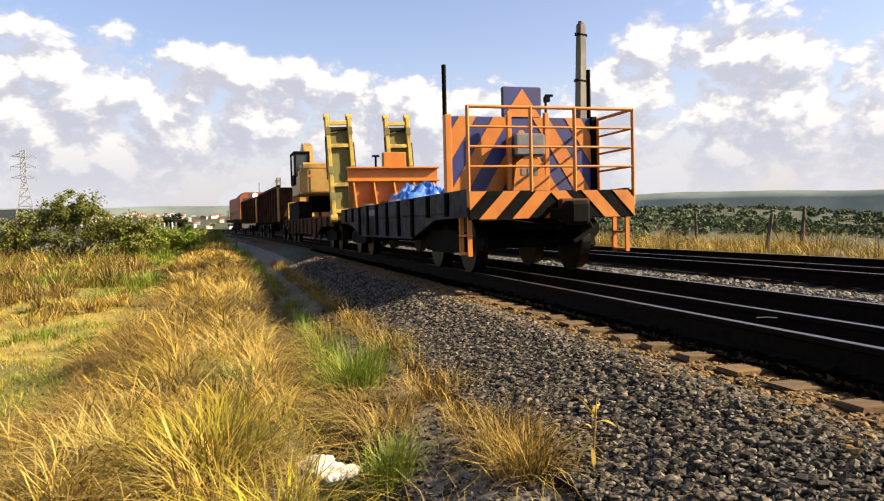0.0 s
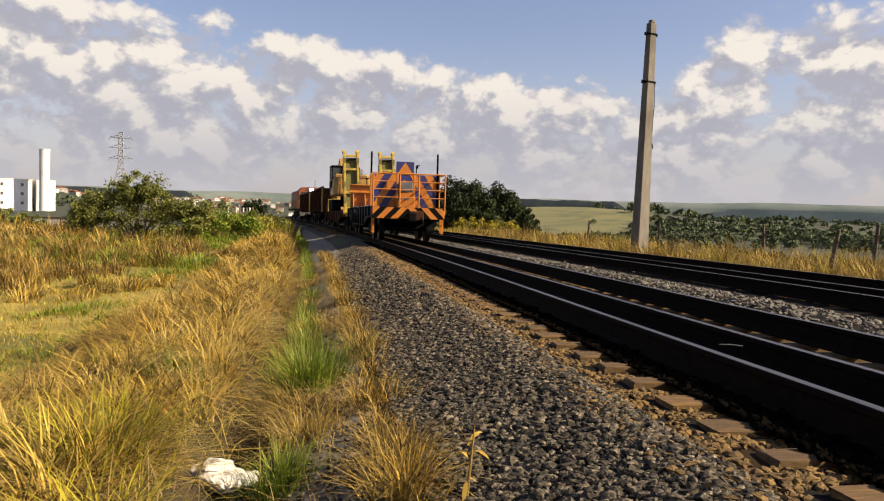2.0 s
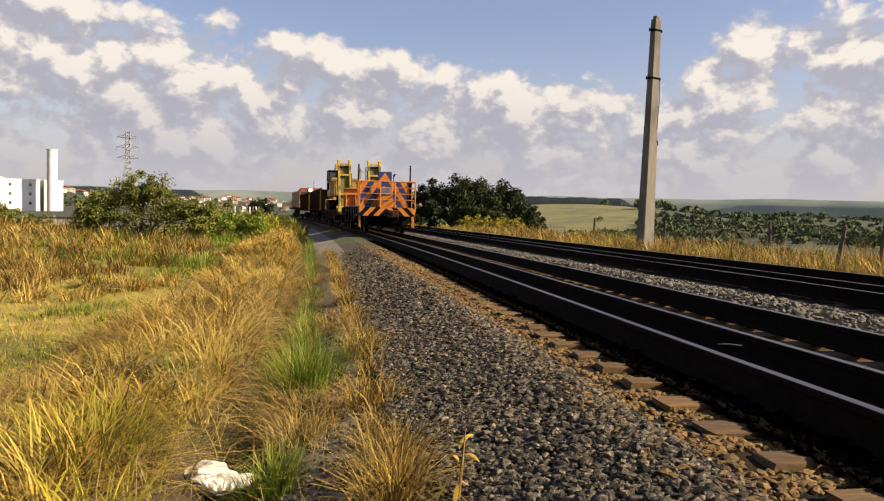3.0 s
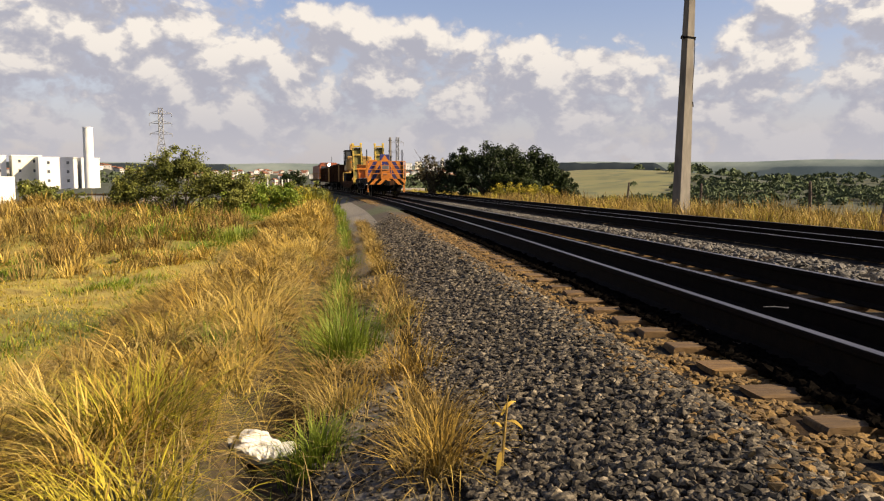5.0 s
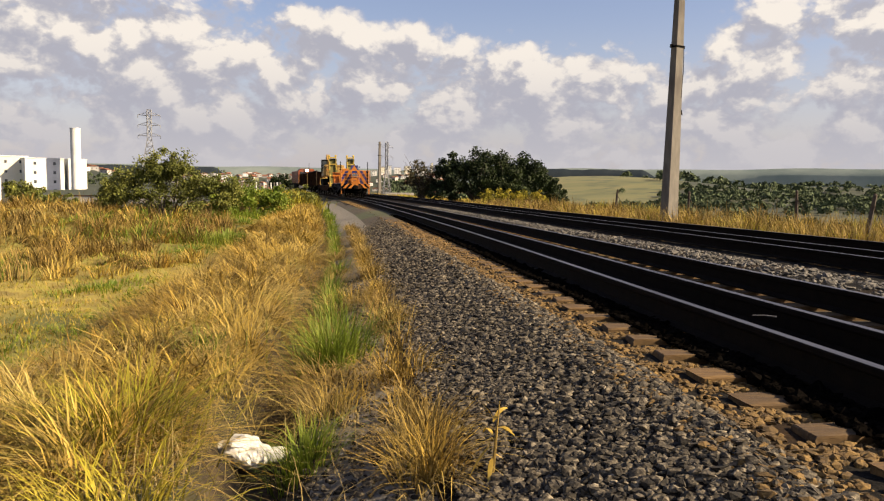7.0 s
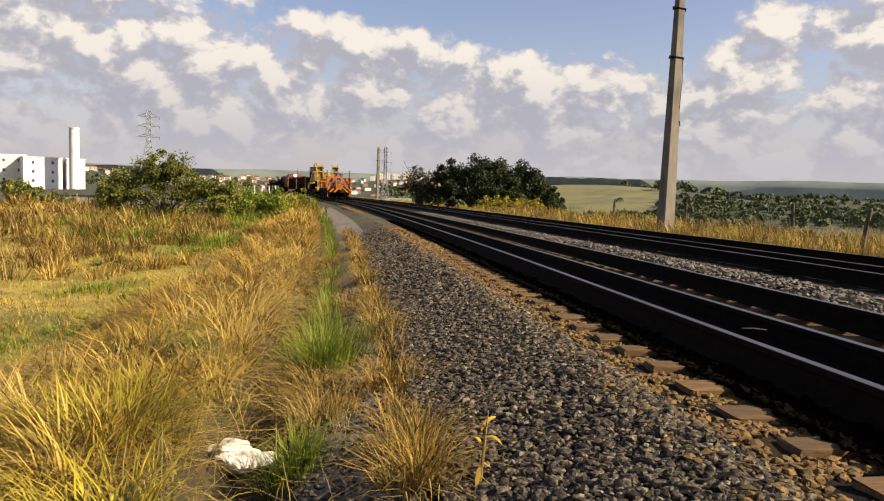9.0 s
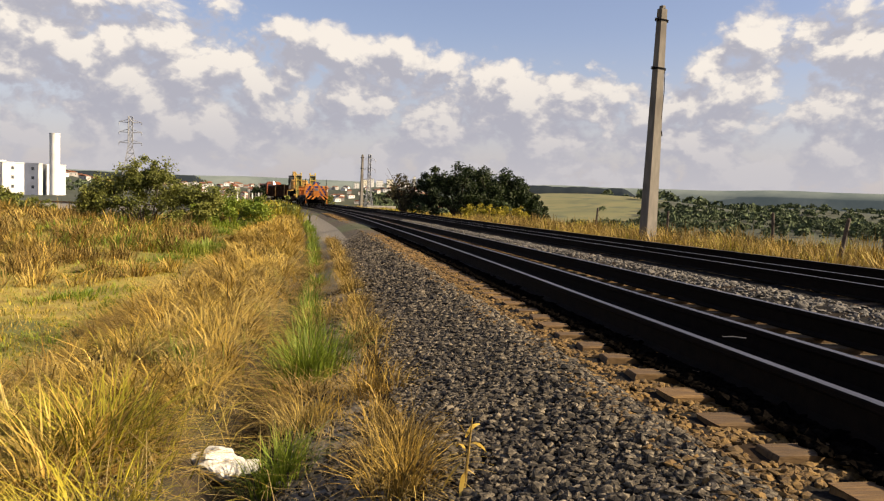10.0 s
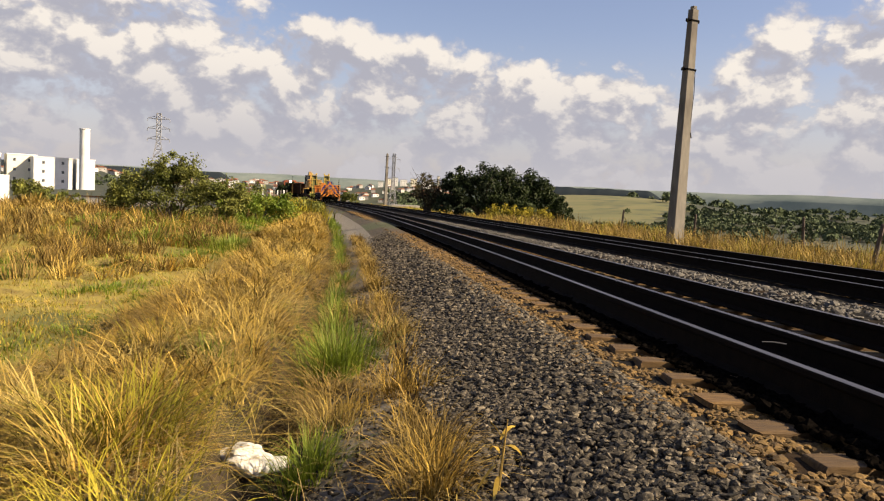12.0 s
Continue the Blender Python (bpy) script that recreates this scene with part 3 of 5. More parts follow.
def stone_cloud(rng, n, u0, u1, y0, y1, smin, smax, ypow=1.0, zfun=bed_z, sink=0.25, gap=0.0):
    """Vertices and faces of n broken stones strewn over a stretch of ground."""
    t = (1 + 5 ** 0.5) / 2
    ico = np.array([(-1, t, 0), (1, t, 0), (-1, -t, 0), (1, -t, 0), (0, -1, t), (0, 1, t), (0, -1, -t), (0, 1, -t), (t, 0, -1), (t, 0, 1), (-t, 0, -1), (-t, 0, 1)]) / 1.9
    tri = np.array([(0, 11, 5), (0, 5, 1), (0, 1, 7), (0, 7, 10), (0, 10, 11), (1, 5, 9), (5, 11, 4), (11, 10, 2), (10, 7, 6), (7, 1, 8), (3, 9, 4), (3, 4, 2), (3, 2, 6), (3, 6, 8), (3, 8, 9), (4, 9, 5), (2, 4, 11), (6, 2, 10), (8, 6, 7), (9, 8, 1)])
    u = rng.uniform(u0, u1, n)
    y = y0 + (y1 - y0) * rng.uniform(0, 1, n) ** ypow
    if gap:  # keep clear of the sleepers
        ph = ((y - 0.07) / 0.478 + 0.5) % 1.0 - 0.5
        y = np.where((np.abs(ph) < gap) & (u > -0.62), y + 0.239 - ph * 0.3, y)
    s = rng.uniform(smin, smax, n) * np.where(rng.uniform(0, 1, n) < 0.1, 1.5, 1.0)
    jit = 1 + rng.uniform(-0.38, 0.34, (n, 12, 1))
    sc = np.stack([rng.uniform(0.7, 1.35, n), rng.uniform(0.7, 1.2, n), rng.uniform(0.40, 0.75, n)], -1)[:, None, :]
    v = ico[None] * jit * sc * s[:, None, None]
    a, b = rng.uniform(0, 6.28, n), rng.normal(0, 0.35, n)
    ca, sa, cb, sb = np.cos(a)[:, None], np.sin(a)[:, None], np.cos(b)[:, None], np.sin(b)[:, None]
    y_, z_ = v[..., 1] * cb - v[..., 2] * sb, v[..., 1] * sb + v[..., 2] * cb
    x_, y_ = v[..., 0] * ca - y_ * sa, v[..., 0] * sa + y_ * ca
    z0 = zfun(u, y) + s * (0.5 - sink) 
    v = np.stack([x_ + (u + line_x(y))[:, None], y_ + y[:, None], z_ + z0[:, None]], -1)
    f = tri[None] + (np.arange(n) * 12)[:, None, None]
    return v, f.reshape(-1, 3)


def stones():
    rng = np.random.default_rng(11)
    # the nearest 300 are pieces of their own
    bed = bpy.data.objects["ballast_bed"]
    v, f = stone_cloud(rng, 300, -1.8, -0.75, 2.3, 4.6, 0.015, 0.030, sink=0.15)
    for i in range(300):
        c = v[i].mean(0)
        me = bpy.data.meshes.new("stone")
        me.from_pydata((v[i] - c).tolist(), [], (f[:20]).tolist())
        me.materials.append(M["stone_piece"])
        ob = new("stone", me)
        ob.parent = bed
        ob.location = c
    def heap(name, n, mat, label, *a, **k):
        v, f = stone_cloud(rng, n, *a, **k)
        mesh_np(name, v.reshape(-1, 3), f, mat, label, "ballast")
    heap("loose_ballast", 21000, "stone", "grey crushed granite ballast stones on the shoulder", -1.92, -0.74, 1.4, 8.0, 0.010, 0.0255)
    heap("loose_ballast", 11000, "stone", "grey crushed granite ballast stones further along", -1.92, -0.80, 8.0, 40.0, 0.016, 0.034, ypow=1.7)
    heap("rusty_ballast", 11000, "rust_stone", "rust-stained ballast stones between sleeper ends", -0.98, -0.1, 1.0, 14.0, 0.010, 0.025, ypow=1.3, sink=0.36, gap=0.25)
    heap("rusty_ballast", 4500, "rust_stone", "rust-stained ballast stones along the rail", -0.95, -0.05, 14.0, 60.0, 0.02, 0.05, ypow=1.6, sink=0.55, gap=0.25)
    # added stones whose dark colour stands for the rail's shadow on the sleepers
    heap("rail_shade_ballast", 7500, "shade_dark_stone", "near-black ballast added against the near rail, its colour standing for shade", -0.33, -0.05, 0.8, 30.0, 0.016, 0.036, ypow=1.6, zfun=lambda u, y: bed_z(u, y) + 0.045)
    heap("pale_ballast", 6500, "light_stone", "pale clean ballast ridge between the two tracks", 2.2, 3.7, 3.0, 45.0, 0.018, 0.038, ypow=1.6, sink=0.3)
    heap("path_stones", 2600, "stone", "scattered stones on the trodden path", -2.75, -2.0, 2.0, 12.0, 0.010, 0.028, ypow=1.5, zfun=lambda u, y: ground_z(u, y), sink=0.35)


ballast()
stones()


# ---- the train ----
REAR = [(0.0, 9.7), (0.5, 13.95), (1.0, 18.0), (2.0, 26.0), (3.0, 34.0), (4.0, 42.3), (5.0, 50.8), (6.0, 59.3), (7.0, 67.2), (8.0, 74.8), (9.0, 82.0), (10.0, 89.2), (11.0, 96.2), (12.0, 103.0)]


def rear_at(t):
    """Distance along the line of the train's tail; a smooth curve through the rows."""
    ts, ys = np.array(REAR).T
    sl = np.gradient(ys, ts)
    i = int(np.clip(np.searchsorted(ts, t) - 1, 0, len(ts) - 2))
    h = ts[i + 1] - ts[i]
    s = (t - ts[i]) / h
    return float((2 * s**3 - 3 * s**2 + 1) * ys[i] + (s**3 - 2 * s**2 + s) * h * sl[i] + (-2 * s**3 + 3 * s**2) * ys[i + 1] + (s**3 - s**2) * h * sl[i + 1])


def on_line(y):
    return Vector((float(line_x(y)) + 0.835, y, float(line_z(y))))


def vehicle_pose(t, start, length):
    y = rear_at(t) + start
    a, b = on_line(y + 0.2 * length), on_line(y + 0.8 * length)
    d = b - a
    m = Matrix.Translation(a - d * (0.2 / 0.6)) @ pose(0, 0, 0, math.degrees(math.atan2(d.z, d.y)), 0, math.degrees(math.atan2(-d.x, d.y)))
    return m


MOVERS = []   # thing, start, length, offset
WHEELS = []   # wheelset, radius


def wheelset(parent, y, r=0.42):
    bm = B()
    rod(bm, (-0.8, 0, 0), (0.8, 0, 0), 0.075)
    ob = part("wheelset", bm, "black", parent, "axle with two worn steel wheels", pose(0, y, r))
    for s in (-1, 1):
        bm = B()
        rod(bm, (s * 0.77, 0, 0), (s * 0.91, 0, 0), r, r, 28)
        rod(bm, (s * 0.74, 0, 0), (s * 0.77, 0, 0), r + 0.028, r + 0.028, 28)
        rod(bm, (s * 0.90, 0, 0), (s * 0.93, 0, 0), 0.12, 0.12, 12)
        part("wheel", bm, "wheel", ob)
    WHEELS.append((ob, r, y))


def bogie(parent, y, base=1.75):
    for s in (-1, 1):
        wheelset(parent, y + s * base / 2)
    bm = B()
    for s in (-1, 1):
        prism(bm, [(y - base / 2 - .28, .36), (y - base / 2 - .2, .56), (y - .5, .64), (y + .5, .64), (y + base / 2 + .2, .56), (y + base / 2 + .28, .36), (y + base / 2, .30), (y + .45, .28), (y - .45, .28), (y - base / 2, .30)], "x", s * 1.0 - .07, s * 1.0 + .07)
        for q in (-.16, 0, .16):
            rod(bm, (s * 1.0, y + q, .30), (s * 1.0, y + q, .60), 0.06)
    box(bm, -1.0, 1.0, y - .18, y + .18, .5, .72)
    part("bogie_frame", bm, "black", parent)


def coupler(parent, y, s):
    bm = B()
    box(bm, -.09, .09, min(y, y + s * .55), max(y, y + s * .55), .76, .92, .02)
    box(bm, -.15, .15, min(y + s * .5, y + s * .8), max(y + s * .5, y + s * .8), .68, 1.0, .05)
    part("coupler", bm, "black", parent)


def stripes(parent, x0, x1, z0, z1, y, apex_x, slope, width, phase, name="stripe"):
    """Orange chevron bands laid 4 mm proud of a navy board, cut to its outline."""
    lines = []
    k = -6
    while k < 7:
        c = phase + k * 2 * width
        for sgn in (-1, 1):
            lo, hi = (x0, apex_x) if sgn < 0 else (apex_x, x1)
            # band between two slanting lines, clipped on a fine ladder of heights
            rows = []
            for i in range(25):
                z = z0 + (z1 - z0) * i / 24
                a = apex_x + sgn * (c - (z - z0) * slope)
                b = apex_x + sgn * (c + width - (z - z0) * slope)
                a, b = min(a, b), max(a, b)
                a, b = max(a, lo), min(b, hi)
                rows.append((z, a, b) if b - a > 0.004 else None)
            run = [r for r in rows if r]
            if len(run) > 1:
                bm = B()
                prev = None
                for z, a, b in run:
                    cur = (bm.verts.new((a, y, z)), bm.verts.new((b, y, z)))
                    if prev:
                        bm.faces.new((prev[0], prev[1], cur[1], cur[0]))
                    prev = cur
                lines.append(part(name, bm, "orange", parent))
        k += 1
    return lines


def tail_wagon():
    """Flat wagon with a railed end platform and a chevron board."""
    w = thing("flat_wagon", "grey flat wagon with orange railing and navy-orange striped end board", "railway wagon", "train")
    Ln = 12.0
    bm = B()
    box(bm, -1.2, 1.2, .05, Ln, 1.05, 1.15, .01)
    box(bm, -.35, .35, .5, Ln - .4, .62, 1.05)
    for y in np.arange(1.2, Ln - .5, 1.25):
        box(bm, -1.15, 1.15, y - .06, y + .06, .85, 1.05)
    part("deck", bm, "black", w)
    bm = B()
    box(bm, -1.24, 1.24, -.02, .06, .78, 1.17, .008)
    beam = part("end_beam", bm, "black", w, "soot-dark beam with worn orange stripes")
    stripes(beam, -1.24, 1.24, .785, 1.165, -.0305, -.05, .95, .24, .34)
    # side sills, fish-bellied, with rib panels
    for s in (-1, 1):
        bm = B()
        prism(bm, [(.1, .82), (.1, 1.2), (Ln, 1.2), (Ln, .82), (Ln - 1.5, .80), (Ln - 3.4, .48), (3.4, .48), (1.8, .80)], "x", s * 1.22 - .02, s * 1.22 + .02)
        sill = part("side_sill", bm, "grey_side", w)
        for y in np.arange(1.0, Ln - .6, 1.1):
            bm = B()
            box(bm, min(s * 1.243, s * 1.30), max(s * 1.243, s * 1.30), y - .05, y + .05, .84 if (y < 2.3 or y > Ln - 2.3) else .52, 1.19, .01)
            part("rib", bm, "black", sill)
            bm = B()
            box(bm, min(s * 1.243, s * 1.262), max(s * 1.243, s * 1.262), y + .14, y + .98, .88, 1.14, .01)
            part("side_panel", bm, "grey_side", sill)
        if s < 0:
            for k in range(4):
                bm = B()
                box(bm, -1.268, -1.264, 6.75 + k * .17, 6.86 + k * .17, .96, 1.08)
                part("marking", bm, "steelgrey", sill, "faded pale lettering")
    # end board
    bm = B()
    box(bm, -1.17, 1.17, 1.12, 1.18, 1.17, 2.34, .01)
    box(bm, -.32, .32, 1.11, 1.19, 2.34, 2.80, .02)
    bd = part("end_board", bm, "navy", w, "navy board with orange chevrons")
    stripes(bd, -1.165, 1.165, 1.175, 2.335, 1.112, -.02, .62, .27, -.18)
    bm = B()
    for z0, hw in ((2.34, .30),):
        v = [bm.verts.new(p) for p in ((-hw, 1.105, z0), (hw, 1.105, z0), (0, 1.105, 2.77))]
        bm.faces.new(v)
    part("stripe", bm, "orange", bd)
    for s in (-1, 1):
        bm = B()
        box(bm, s * 1.19 - .05, s * 1.19 + .05, 1.08, 1.22, 1.17, 2.36, .01)
        part("board_post", bm, "orange" if s < 0 else "black", w)
        bm = B()
        rod(bm, (s * 1.19, 1.26, 1.15), (s * 1.19, 1.26, 3.12), .035)
        part("stake", bm, "black", w, "dark upright stake")
    # middle casing and control box
    bm = B()
    prism(bm, [(-.28, 1.17), (.28, 1.17), (.22, 1.62), (0, 1.78), (-.22, 1.62)], "y", .84, 1.08)
    part("casing", bm, "orange", w)
    for k in range(3):
        bm = B()
        box(bm, -.14 + k * .1, -.08 + k * .1, .832, .837, 1.44, 1.54)
        part("marking", bm, "steelgrey", w)
    bm = B()
    box(bm, -.24, .24, .80, 1.04, 1.72, 2.06, .03)
    part("control_box", bm, "steelgrey", w, "grey steel box")
    for x in (-.3, .3):
        bm = B()
        box(bm, x - .035, x + .035, .88, .96, 1.17, 2.38, .008)
        part("upright", bm, "orange", w)
    bm = B()
    rod(bm, (.40, 1.14, 2.3), (.40, 1.14, 2.68), .02)
    rod(bm, (.40, 1.14, 2.68), (.52, 1.14, 2.68), .02)
    box(bm, .38, .46, 1.10, 1.18, 2.58, 2.66)
    part("horn", bm, "black", w)
    # railing round the platform
    for z in (1.50, 1.77, 2.04, 2.31):
        bm = B()
        r = .024 if z > 2.2 else .017
        rod(bm, (-1.24, 0, z), (1.24, 0, z), r)
        part("rail_bar", bm, "orange", w)
        bm = B()
        rod(bm, (1.24, 0, z), (1.24, 1.1, z), r)
        part("rail_bar", bm, "orange", w)
    for x, y in ((-1.24, 0), (1.24, 0), (-.33, 0), (.33, 0), (1.24, 1.05)):
        bm = B()
        rod(bm, (x, y, 1.15 if abs(x) < 1 else .95), (x, y, 2.32), .027)
        part("rail_post", bm, "orange", w)
    # steps below both corners
    for s in (-1, 1):
        for dy in (.12, .50):
            bm = B()
            box(bm, s * 1.2 - .03, s * 1.2 + .03, dy - .02, dy + .02, .28, .84)
            part("step_side", bm, "orange", w)
        for z in (.30, .55):
            bm = B()
            box(bm, s * 1.2 - .05, s * 1.2 + .05, .14, .48, z, z + .03)
            part("step", bm, "orange", w)
    bm = B()
    rod(bm, (1.0, .9, .62), (1.0, 1.9, .62), .16, .16, 14)
    part("air_reservoir", bm, "black", w)
    bm = B()
    rod(bm, (-.75, -.03, .78), (-.2, -.08, .7), .012)
    rod(bm, (-.75, -.03, .78), (-1.1, -.03, .76), .012)
    rod(bm, (.35, -.05, .95), (.5, -.18, .62), .03)
    rod(bm, (.5, -.18, .62), (.2, -.2, .45), .03)
    part("brake_hose", bm, "black", w)
    bm = B()
    box(bm, .05, .5, -.12, 0.0, .72, 1.05, .03)
    part("draft_box", bm, "brown", w, "rusty coupler pocket")
    coupler(w, -.05, -1)
    coupler(w, Ln, 1)
    bogie(w, 2.0)
    bogie(w, Ln - 1.9)
    MOVERS.append((w, 0.0, Ln, None))
    # load: orange frame, tarpaulin
    bh = thing("orange_frame", "orange steel frame with flanged beam across the wagon deck", "steel frame", "train")
    bm = B()
    box(bm, -1.22, 1.22, 0, .06, 1.15, 2.1)
    part("plate", bm, "orange", bh)
    for z in (1.92, 2.27):
        bm = B()
        box(bm, -1.27, 1.27, -.16, .1, z, z + .045, .006)
        part("flange", bm, "orange", bh)
    bm = B()
    box(bm, -1.24, 1.24, -.02, .03, 1.96, 2.27)
    part("web", bm, "orange", bh)
    for x in (-1.1, -.55, 0, .55, 1.1):
        bm = B()
        prism(bm, [(-.6, 1.16), (0, 1.16), (0, 1.92), (-.12, 1.92)], "x", x - .02, x + .02)
        part("gusset", bm, "orange", bh)
    bm = B()
    box(bm, -.25, .38, .02, .3, 2.32, 2.72, .015)
    part("box", bm, "orange", bh)
    bm = B()
    rod(bm, (-.45, .1, 2.3), (-.45, .1, 2.62), .03)
    rod(bm, (-.55, .1, 2.62), (-.35, .1, 2.62), .03)
    part("valve", bm, "black", bh)
    MOVERS.append((bh, 0.0, Ln, pose(0, 10.6, 0)))
    tp = thing("tarpaulin", "crumpled blue tarpaulin on the wagon deck", "tarpaulin", "train")
    rng = random.Random(3)
    nx, ny = 26, 34
    bm = B()
    grid = [[bm.verts.new((-.75 + 1.5 * i / nx, 2.3 * j / ny, 1.17 + (.12 + .30 * max(0, math.sin(math.pi * i / nx)) ** .6 * max(0, math.sin(math.pi * j / ny)) ** .6)
             * (1 + .8 * noise.noise(Vector((i * .33, j * .27, 2)))) * min(1, min(i, nx - i, j, ny - j) / 2.0))) for i in range(nx + 1)] for j in range(ny + 1)]
    for j in range(ny):
        for i in range(nx):
            bm.faces.new((grid[j][i], grid[j][i + 1], grid[j + 1][i + 1], grid[j + 1][i]))
    part("sheet", bm, "tarp", tp)
    MOVERS.append((tp, 0.0, Ln, pose(0.1, 6.6, 0)))
    sc = thing("scrap_pile", "pale scrap and rope heaped along the deck edge", "scrap", "train")
    for k in range(14):
        bm = B()
        bmesh.ops.create_icosphere(bm, subdivisions=1, radius=.14, matrix=pose(rng.uniform(-1.1, -.4), rng.uniform(3, 9.5), 1.2, 0, 0, rng.uniform(0, 180)) @ Matrix.Diagonal((1.2, 2.2, .5, 1)))
        for v in bm.verts:
            v.co += Vector([rng.uniform(-.03, .03) for _ in range(3)])
        part("piece", bm, "steelgrey" if k % 3 else "wood_post", sc)
    MOVERS.append((sc, 0.0, Ln, None))


def ramp(parent, x):
    """A raised loading ramp, leaning back on its hinge."""
    r = .34
    m = pose(x, 0, .95, -6, -2.0, 0)
    for q in (-1, 1):
        bm = B()
        box(bm, q * r - .06, q * r + .06, -.12, .14, 0, 3.15, .012)
        bmesh.ops.create_cone(bm, cap_ends=True, segments=12, radius1=.10, radius2=.10, depth=.17, matrix=pose(q * r, 0, 3.15, 0, 90, 0))
        bmesh.ops.create_cone(bm, cap_ends=True, segments=12, radius1=.14, radius2=.14, depth=.20, matrix=pose(q * r, 0, .05, 0, 90, 0))
        part("ramp_beam", bm, "yellow", parent, "", m)
        for z in (.6, 1.4, 2.6):
            bm = B()
            box(bm, q * r - .075, q * r + .075, -.135, -.118, z, z + .22, .004)
            part("wear_plate", bm, "olive", parent, "", m)
    for z in (.25, 1.05, 2.25, 2.95):
        bm = B()
        box(bm, -r + .06, r - .06, -.1, -.02, z - .06, z + .06, .01)
        part("cross_bar", bm, "yellow", parent, "", m)
    bm = B()
    box(bm, -r + .06, r - .06, .03, .09, .05, 2.86)
    part("ramp_plate", bm, "olive", parent, "", m)
    bm = B()
    rod(bm, (.44, .05, .35), (.42, -.04, 2.35), .03)
    rod(bm, (-.44, .05, 1.25), (-.42, -.04, 2.55), .02)
    rod(bm, (-.28, -.06, 2.7), (.28, -.06, 2.78), .035)
    part("hose", bm, "black", parent, "", m)


def low_wagon():
    w = thing("low_loader_wagon", "brown low-deck wagon with two raised yellow loading ramps", "railway wagon", "train")
    Ln = 16.0
    bm = B()
    box(bm, -1.28, 1.28, 0, Ln, .92, 1.02, .01)
    part("deck", bm, "brown", w)
    for s in (-1, 1):
        bm = B()
        prism(bm, [(0, .75), (0, 1.06), (Ln, 1.06), (Ln, .75), (Ln - 2.5, .72), (Ln - 3.4, .45), (3.4, .45), (2.5, .72)], "x", s * 1.3 - .03, s * 1.3 + .03)
        sill = part("side_sill", bm, "brown", w)
        for y in np.arange(.8, Ln, 1.3):
            bm = B()
            box(bm, s * 1.36 - .03, s * 1.36 + .03, y - .05, y + .05, .74 if (y < 3 or y > Ln - 3) else .47, 1.04, .01)
            part("rib", bm, "brown", sill)
    for x in (-.92, .92):
        ramp(w, x)
    bm = B()
    for x in (-1.1, 1.1):
        rod(bm, (x, Ln - .4, 1.0), (x, Ln - .4, 1.9), .03)
    rod(bm, (-1.1, Ln - .4, 1.9), (1.1, Ln - .4, 1.9), .03)
    part("end_rail", bm, "yellow", w)
    coupler(w, 0, -1)
    coupler(w, Ln, 1)
    bogie(w, 1.9)
    bogie(w, Ln - 1.9)
    MOVERS.append((w, 13.4, Ln, None))


